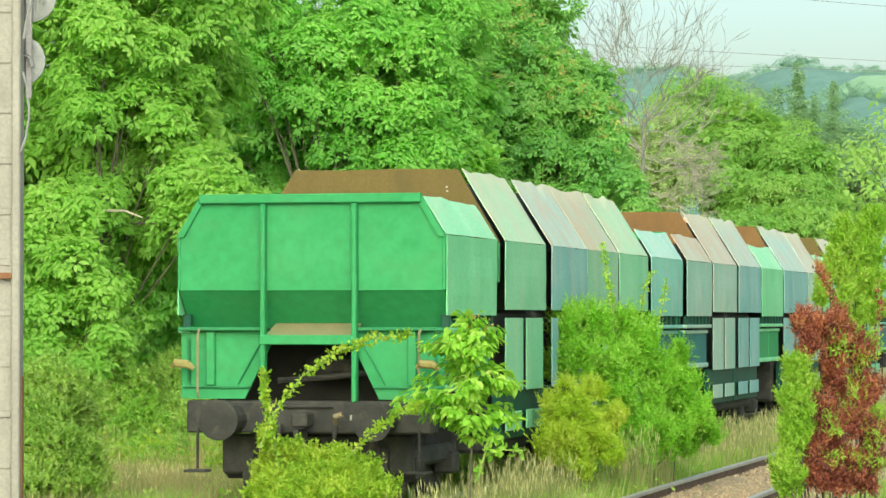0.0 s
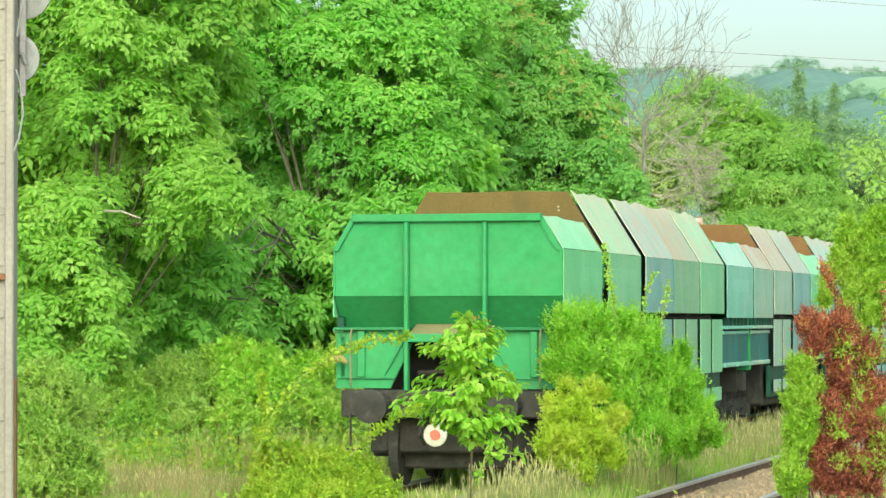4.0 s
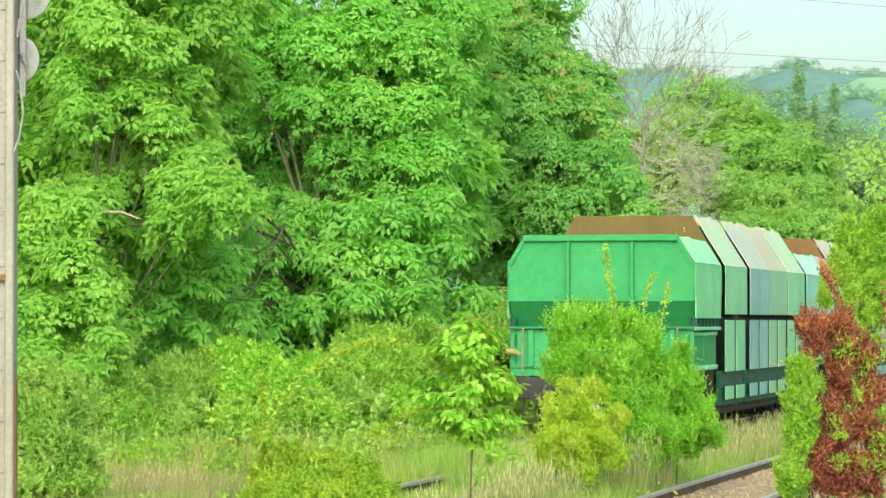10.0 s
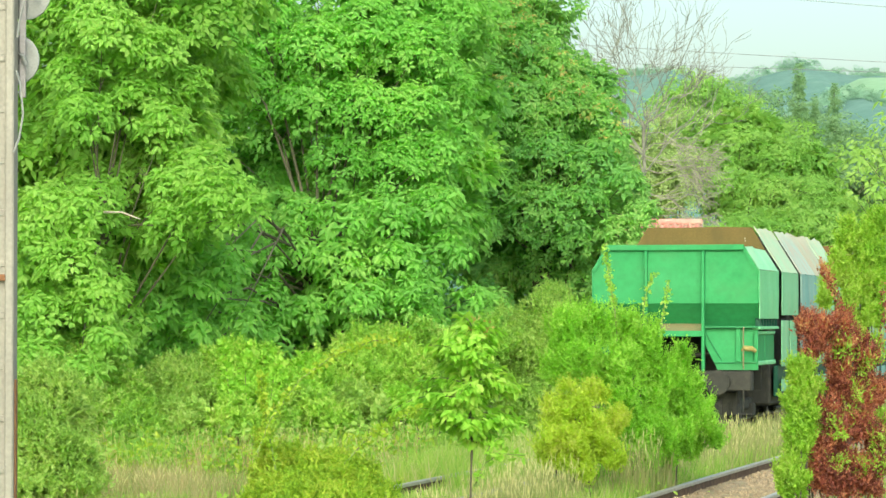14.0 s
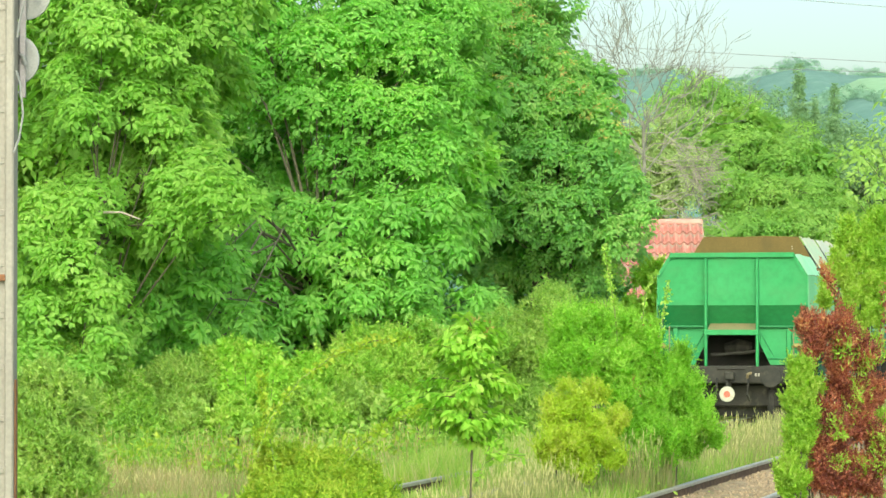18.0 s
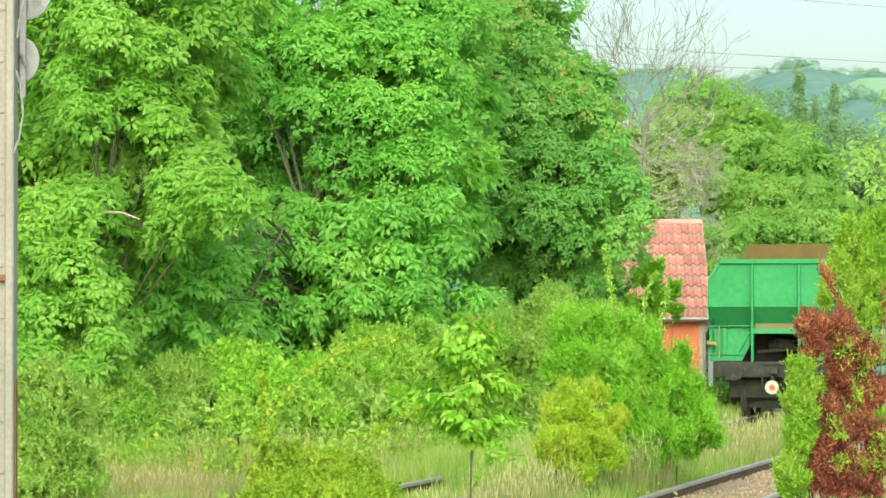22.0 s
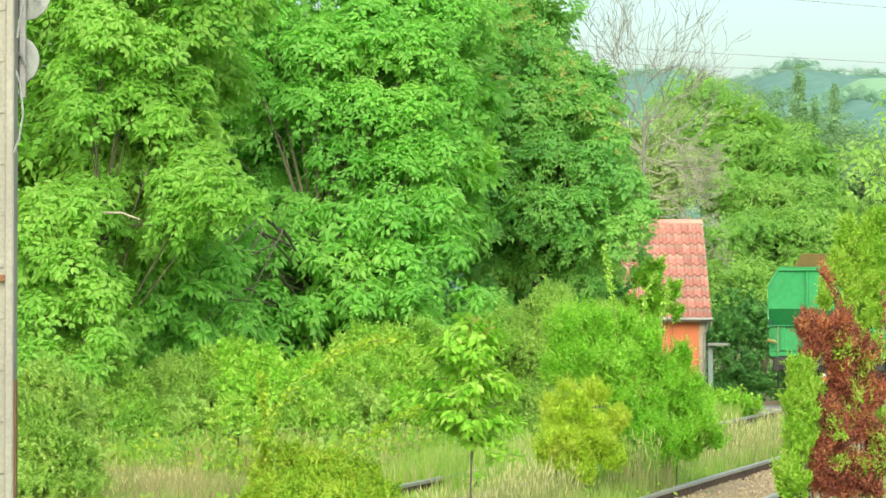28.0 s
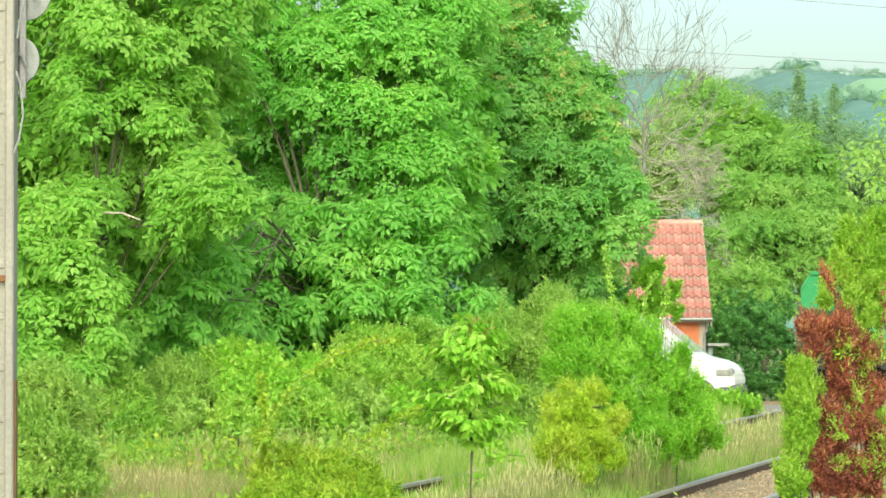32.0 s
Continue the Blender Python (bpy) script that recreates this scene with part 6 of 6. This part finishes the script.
# ---- the little house beyond the crossing ----
TILE = surface("red_roof_tile", (0.42, 0.165, 0.135), (0.52, 0.235, 0.195), (0.31, 0.25, 0.2), 1.1, 9, 0.85, 0, 0.25, (1, 1, 1), (0.46, 0.62))
STUCCO = surface("orange_stucco", (0.46, 0.145, 0.065), (0.53, 0.18, 0.085), (0.4, 0.15, 0.085), 1.5, 40, 0.9, 0, 0.2)
GUTTER = surface("grey_sheet_metal", (0.2, 0.21, 0.2), (0.27, 0.28, 0.26), None, 4, 30, 0.5, 0.3)
VERGE = surface("weathered_verge_board", (0.3, 0.25, 0.2), (0.36, 0.3, 0.24), (0.2, 0.16, 0.13), 4, 30, 0.85)


def vary(material, low, high):
    """Every piece that wears the material gets its own brightness."""
    n, l = material.node_tree.nodes, material.node_tree.links
    p = n["Principled BSDF"]
    old = p.inputs["Base Color"].links[0].from_socket
    info, scale, hsv = n.new("ShaderNodeObjectInfo"), n.new("ShaderNodeMapRange"), n.new("ShaderNodeHueSaturation")
    scale.inputs["To Min"].default_value, scale.inputs["To Max"].default_value = low, high
    l.new(info.outputs["Random"], scale.inputs["Value"])
    l.new(scale.outputs[0], hsv.inputs["Value"])
    l.new(old, hsv.inputs["Color"])
    l.new(hsv.outputs[0], p.inputs["Base Color"])


vary(TILE, 0.72, 1.12)


def house():
    d = 96.0
    x1, x0, ze, zr = 7.65, 4.57, 2.29, 5.18
    deep = 3.0
    t = thing("house", Matrix.Translation((x1, d, 0)), "small orange rendered house with a red tiled roof", "house")
    w = x0 - x1
    part("wall", boxes((w, 0, 0, 0.3, -0.4, ze)), STUCCO, t)
    part("wall", boxes((w, 0, 2 * deep - 0.3, 2 * deep, -0.4, ze)), STUCCO, t)
    for x in (w, -0.3):
        g = prism([(0.3, -0.4), (2 * deep - 0.3, -0.4), (2 * deep - 0.3, ze), (deep, zr - 0.25), (0.3, ze)], "x", x, x + 0.3)
        part("gable_wall", g, STUCCO, t)
    part("corner_trim", boxes((-0.16, 0.02, -0.03, 0.0, -0.4, ze - 0.05), bevel=0.01), VERGE, t)
    part("downpipe", tube([(0.06, -0.1, ze - 0.1), (0.06, -0.1, ze - 0.4), (0.0, -0.06, ze - 0.5), (0.0, -0.06, -0.3)], 0.045, 8), GUTTER, t)
    part("gutter", tube([(w - 0.1, -0.36, ze - 0.05), (0.22, -0.36, ze - 0.05)], 0.055, 8), GUTTER, t)
    run = Vector((0, deep + 0.3, zr - ze)).normalized()
    rise = Vector((0, -run.z, run.y))
    span = math.hypot(deep + 0.3, zr - ze)
    for back in (0, 1):
        slab = part("roof", prism([(-0.3, ze - 0.08), (deep, zr - 0.08), (deep, zr - 0.14), (-0.3, ze - 0.14)], "x", w - 0.15, 0.16), VERGE, t, "tiled roof slope")
        if back:
            slab.matrix_basis = pose(w, 2 * deep, 0, 0, 0, 180)
        rows, cols = 9, 15
        bm = bmesh.new()
        pw, ph = (0.2 - (w - 0.15)) / cols, span / rows
        ring = []
        for j, (v, lift) in enumerate(((0, 0.085), (ph * 1.06, 0.015))):
            ring.append([bm.verts.new(Vector((pw * k / 6, 0, 0)) + run * v + rise * (lift + 0.05 * math.sin(2 * math.pi * k / 6))) for k in range(7)])
        low = [bm.verts.new(q.co - rise * 0.07) for q in ring[0]]
        for a, b in ((low, ring[0]), (ring[0], ring[1])):
            for k in range(6):
                bm.faces.new((a[k], a[k + 1], b[k + 1], b[k]))
        first = part("roof_tile", bm, TILE, slab)
        first.matrix_basis = Matrix.Translation(Vector((w - 0.15, -0.32, ze - 0.07)))
        for r in range(rows):
            for c in range(cols):
                if r + c:
                    o = new("roof_tile", first.data)
                    o.parent = slab
                    o.matrix_basis = Matrix.Translation(Vector((w - 0.15 + pw * c, -0.32, ze - 0.07)) + run * ph * r)
    part("ridge", tube([(w - 0.15, deep, zr - 0.02), (0.18, deep, zr - 0.02)], 0.1, 10), TILE, t)
    part("verge_board", prism([(-0.36, ze - 0.1), (deep, zr + 0.02), (deep, zr - 0.16), (-0.36, ze - 0.26)], "x", 0.165, 0.2), VERGE, t, "pale weathered verge board")
    return t


house()


POST = surface("pale_blue_grey_paint", (0.15, 0.21, 0.21), (0.2, 0.26, 0.26), (0.12, 0.15, 0.14), 4, 40, 0.6)


def shelter_post():
    t = thing("sign_post", Matrix.Translation((7.72, 94.6, -0.3)), "pale blue-grey steel post with a flat plate on top", "post")
    z = 1.47 + 0.3
    part("post", boxes((-0.07, 0.07, -0.05, 0.05, 0, z), bevel=0.01), POST, t)
    part("plate", boxes((-0.1, 0.52, -0.25, 0.25, z, z + 0.08), bevel=0.01), GUTTER, t)


shelter_post()

# ---- the dirt road over the crossing ----
road_v = [(3.43, 88.0, -0.1), (18, 87.0, -0.1), (18, 93.5, -0.1), (3.43, 94.2, -0.1)]
tagged(mesh_of("road", road_v, 4, [0, 1, 2, 3], DUST), "dusty unpaved road to the level crossing", "road", "", "structure")
for y, s in ((84.4, 0.0),):
    m = on_track(y)
    slab = obj("crossing_slab", boxes((-2.2, 2.2, -1.6, 1.6, -0.2, -0.02), bevel=0.03), CONCRETE)
    slab.matrix_world = m @ pose(-0.2, 0, 0)
    tagged(slab, "pale concrete slab of the level crossing", "crossing slab", "", "structure")

# ---- the white van ----
WHITE = surface("white_van_paint", (0.64, 0.66, 0.65), (0.7, 0.72, 0.71), (0.52, 0.53, 0.5), 2, 40, 0.35)
PLASTIC = surface("grey_plastic", (0.09, 0.1, 0.1), (0.14, 0.15, 0.15), None, 4, 40, 0.7)
RUBBER = surface("tyre_rubber", (0.02, 0.02, 0.02), (0.035, 0.035, 0.035), None, 6, 40, 0.9)


def glass_mat():
    m, n, l, p = nodes("sky_pale_glass")
    # pale base colour stands in for the sky mirrored in the panes
    p.inputs["Base Color"].default_value = (0.6, 0.63, 0.63, 1)
    p.inputs["Roughness"].default_value, p.inputs["IOR"].default_value = 0.05, 1.5
    p.inputs["Transmission Weight"].default_value = 0.35
    return m


GLASS = glass_mat()
LENS = surface("clear_lamp_lens", (0.19, 0.2, 0.19), (0.28, 0.29, 0.27), None, 9, 30, 0.12)


def van():
    """Nose towards +x."""
    t = thing("van", Matrix(), "white delivery van with a long sloping windscreen", "van")
    o = [(-2.6, 0.42), (2.22, 0.42), (2.34, 0.6), (2.34, 0.86), (2.22, 1.12), (1.95, 1.28), (1.28, 1.44), (-0.02, 2.5), (-0.3, 2.6), (-2.4, 2.64), (-2.6, 2.45)]
    bm = prism(o, "y", -0.92, 0.92)
    bmesh.ops.bevel(bm, geom=bm.edges[:], offset=0.07, segments=3, affect="EDGES")
    part("body", bm, WHITE, t)
    part("bumper", boxes((1.86, 2.4, -0.945, 0.945, 0.28, 0.64), bevel=0.08), PLASTIC, t, "dark grey bumper")
    part("sill_trim", boxes((-1.3, 0.9, -0.945, -0.9, 0.3, 0.52), (-1.3, 0.9, 0.9, 0.945, 0.3, 0.52), bevel=0.02), PLASTIC, t)
    ws = prism([(1.15, 1.54), (0.1, 2.4), (0.14, 2.445), (1.19, 1.585)], "y", -0.78, 0.78)
    part("windscreen", ws, GLASS, t)
    for s in (-1, 1):
        side = prism([(1.02, 1.46), (0.12, 2.2), (-0.55, 2.24), (-0.55, 1.42)], "y", s * 0.9, s * 0.93)
        part("side_window", side, GLASS, t)
        part("headlight", boxes((1.8, 2.3, min(s * 0.6, s * 0.945), max(s * 0.6, s * 0.945), 0.84, 1.1), bevel=0.06), LENS, t)
        part("mirror", boxes((0.75, 0.9, min(s * 0.95, s * 1.15), max(s * 0.95, s * 1.15), 1.36, 1.62), bevel=0.04), WHITE, t)
        for x in (1.42, -1.6):
            tyre = part("wheel", tube([(x, s * 0.72, 0.33), (x, s * 0.74, 0.33), (x, s * 0.92, 0.33), (x, s * 0.945, 0.33)], [0.28, 0.33, 0.33, 0.28], 28), RUBBER, t)
            part("rim", tube([(x, s * 0.9, 0.33), (x, s * 0.955, 0.33)], [0.2, 0.17], 20), GUTTER, tyre)
            arch = tube([(x, s * 0.9, 0.36), (x, s * 0.935, 0.36)], 0.42, 28)
            part("wheel_arch", arch, PLASTIC, t)
    return t


white_van = van()

# ---- concrete pole with its fittings ----
PORCELAIN = surface("pale_grey_enamel", (0.17, 0.185, 0.185), (0.21, 0.225, 0.225), (0.15, 0.15, 0.15), 5, 40, 0.5)
LILAC = surface("grey_bracket_paint", (0.22, 0.21, 0.22), (0.27, 0.26, 0.27), None, 5, 40, 0.6)


def pole():
    d = 30.0
    x = -3.915
    t = thing("utility_pole", Matrix.Translation((x, d, -0.35)), "pale square concrete utility pole with white fittings", "pole")
    part("shaft", boxes((-0.42, -0.075, -0.09, 0.12, 0, 8.0)), CONCRETE, t)
    part("flange", boxes((-0.08, 0.0, -0.15, 0.15, 0, 8.0), bevel=0.015), CONCRETE, t)
    for k in range(16):
        part("cross_rib", boxes((-0.42, -0.078, -0.102, -0.085, 0.2 + 0.47 * k, 0.27 + 0.47 * k), bevel=0.012), CONCRETE, t)
    part("edge_strip", boxes((0.0, 0.015, -0.06, 0.06, 0, 2.0)), RUST, t, "rust-brown strip along the shaft")
    part("clamp", boxes((-0.2, -0.075, -0.16, -0.12, 2.9, 2.96), bevel=0.006), RUST, t)
    part("bracket_post", boxes((0.01, 0.07, 0.14, 0.18, 4.24 + 0.35, 6.6), bevel=0.008), LILAC, t, "grey bracket post behind the shaft")
    for px, z in ((-0.05, 4.60 + 0.35), (0.05, 5.20 + 0.35)):
        p = part("round_plate", disc((px, 0.22, z), (0, 1, 0), 0.235, 0.05, 32), PORCELAIN, t, "round pale grey plate")
        part("clip", tube([(px - 0.02, 0.1, z + 0.1), (px + 0.1, 0.12, z + 0.02), (px + 0.12, 0.13, z - 0.06)], 0.022, 7), PORCELAIN, p)
    zt = 4.47 + 0.35
    part("cable", tube([(0.02, -0.15, zt), (0.06, -0.15, zt - 0.12), (0.085, -0.15, zt - 0.4), (0.05, -0.15, zt - 0.62), (0.0, -0.15, zt - 0.75)], 0.011, 6), PORCELAIN, t, "loose white cable")
    part("cable", tube([(0.15, -0.15, zt + 1.0), (0.12, -0.15, zt + 0.75), (0.05, -0.15, zt + 0.45), (0.03, -0.15, zt + 0.3)], 0.011, 6), PORCELAIN, t, "loose white cable")


pole()

# ---- wires, hills ----
for d, z0, z1 in ((90.0, 10.98, 8.74), (92.0, 10.25, 8.85), (88.0, 13.1, 9.75)):
    pts = [(-15.5 + 38 * k / 16, d, z0 + (z1 - z0) * k / 16 - 0.08 * math.sin(math.pi * k / 16)) for k in range(17)]
    tagged(obj("overhead_wire", tube(pts, 0.008, 5), WIRE), "thin dark overhead wire", "wire", "overhead wires")
for x, top in ((-15.5, 13.1), (22.5, 9.8)):
    p = thing("wire_pole", Matrix.Translation((x, 90, -0.4)), "grey wooden pole that carries the wires", "pole")
    part("shaft", tube([(0, 0, -0.2), (0, 0, top + 0.2)], [0.16, 0.11], 10), DEAD, p)
    part("crossarm", boxes((-0.06, 0.06, -2.3, 2.3, top - 0.9, top - 0.75), bevel=0.01), DEAD, p)


def hill(name, d, profile, material, label, bump):
    """A rounded ridge: heights along x, falling away to front and back."""
    xs = np.linspace(profile[0][0], profile[-1][0], 420)
    hz = np.interp(xs, [p[0] for p in profile], [p[1] for p in profile])
    v, idx = [], []
    rows = 10
    for j in range(rows):
        f = j / (rows - 1)
        for x, h in zip(xs, hz):
            s = math.sin(math.pi * f) if j < rows / 2 else math.sin(math.pi * f)
            v.append((x, d + (f - 0.5) * d * 0.5, -1 + (h + 1) * s + bump * s * noise.noise((x * 0.03, f * 4, 2)) + 0.8 * bump * s * abs(noise.noise((x * 0.09, f * 9, 6)))))
    w = len(xs)
    for j in range(rows - 1):
        for i in range(w - 1):
            idx += [j * w + i, j * w + i + 1, (j + 1) * w + i + 1, (j + 1) * w + i]
    ob = mesh_of(name, v, 4, idx, material)
    for p in ob.data.polygons:
        p.use_smooth = True
    return tagged(ob, label, "hill", "", "structure")


# pale blue-greens: the haze of distance is painted into the hill colours
HILL_WOOD = surface("haze_tinted_wooded_hill", (0.085, 0.185, 0.155), (0.115, 0.225, 0.185), (0.135, 0.24, 0.2), 0.05, 0.4, 0.95)
HILL_FIELD = surface("haze_tinted_field", (0.19, 0.34, 0.2), (0.22, 0.37, 0.22), (0.19, 0.32, 0.21), 0.015, 0.2, 0.95)
hill("hill", 1500, [(-125.19, 82.5), (81.74, 112.3), (102.43, 115.6), (125.71, 105.8), (141.23, 112.3), (159.34, 116.7), (185.20, 113.5), (202.79, 111.5), (288.67, 103.2)], HILL_WOOD, "distant wooded hills in haze-tinted colour", 2)
hill("hill", 1000, [(20.00, 30.82), (71.74, 48.06), (106.23, 67.03), (123.47, 75.65), (135.20, 76.00), (192.45, 73.93)], HILL_FIELD, "haze-tinted green field on a far hillside", 2)
hill("hill", 800, [(16.00, 22.33), (64.29, 41.65), (87.74, 52.68), (98.78, 57.10), (108.16, 54.75), (153.96, 52.68)], HILL_WOOD, "haze-tinted wooded slope below the field", 4)
# the ridge leaves carry the same painted haze
RIDGE = leafy("haze_tinted_ridge_leaves", [(0.2, 0.35, 0.3), (0.215, 0.37, 0.31), (0.23, 0.385, 0.325), (0.245, 0.4, 0.335)], 0.02, 0.5, 0.9)


def ridge_wood(label, d, spots, high, seed):
    """Round haze-tinted tree crowns standing along a far ridge."""
    rng = random.Random(seed)
    lobes = []
    for (xa, za), (xb, zb) in zip(spots, spots[1:]):
        n = max(2, int((xb - xa) / (high * 0.4)))
        for k in range(n):
            f = (k + rng.random()) / n
            h = high * rng.uniform(0.55, 1.15)
            lobes.append((xa + (xb - xa) * f, d + rng.uniform(-20, 20), za + (zb - za) * f - h * 0.45, h * 0.7, h * 0.5, h * 0.75))
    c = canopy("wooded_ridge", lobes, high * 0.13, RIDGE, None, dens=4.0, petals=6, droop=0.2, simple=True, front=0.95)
    tagged(c, label, "wood", "", "stuff")


ridge_wood("haze-tinted trees along the far ridge", 1480, [(65.34, 110.5), (80.65, 113.5), (101.07, 116.6), (124.04, 106.9), (139.35, 113.5), (157.21, 117.6), (182.73, 114.5), (208.26, 113.0)], 9, 3)
ridge_wood("haze-tinted trees on the slope below the field", 780, [(58.64, 42.00), (73.44, 47.65), (85.55, 52.76), (96.31, 56.80), (105.45, 54.65), (115.14, 53.84)], 5, 4)


# ---- what moves ----
def wagon_pose(start, span, t):
    """Where a wagon stands at t seconds: its rear end on the track, its front a span further on."""
    y = 36.18 + 1.7192 * t + start * 0.972
    a, b = Vector((track_x(y), y, 0)), Vector((track_x(y + span * 0.972), y + span * 0.972, 0))
    return Matrix.Translation(a) @ Matrix.Rotation(-math.atan2(b.x - a.x, b.y - a.y), 4, "Z")


def motions():
    for start, span, w in wagons:
        walk(w, [(t, wagon_pose(start, span, t)) for t in range(0, 33, 2)])
    # the van comes up to the crossing from behind the bushes
    walk(white_van, [(t, pose(5.95 + 3.07 * (t - 32.0), 91.2, -0.2, 0, 0, -15)) for t in (0, 8, 16, 24, 28, 30, 32)])


motions()
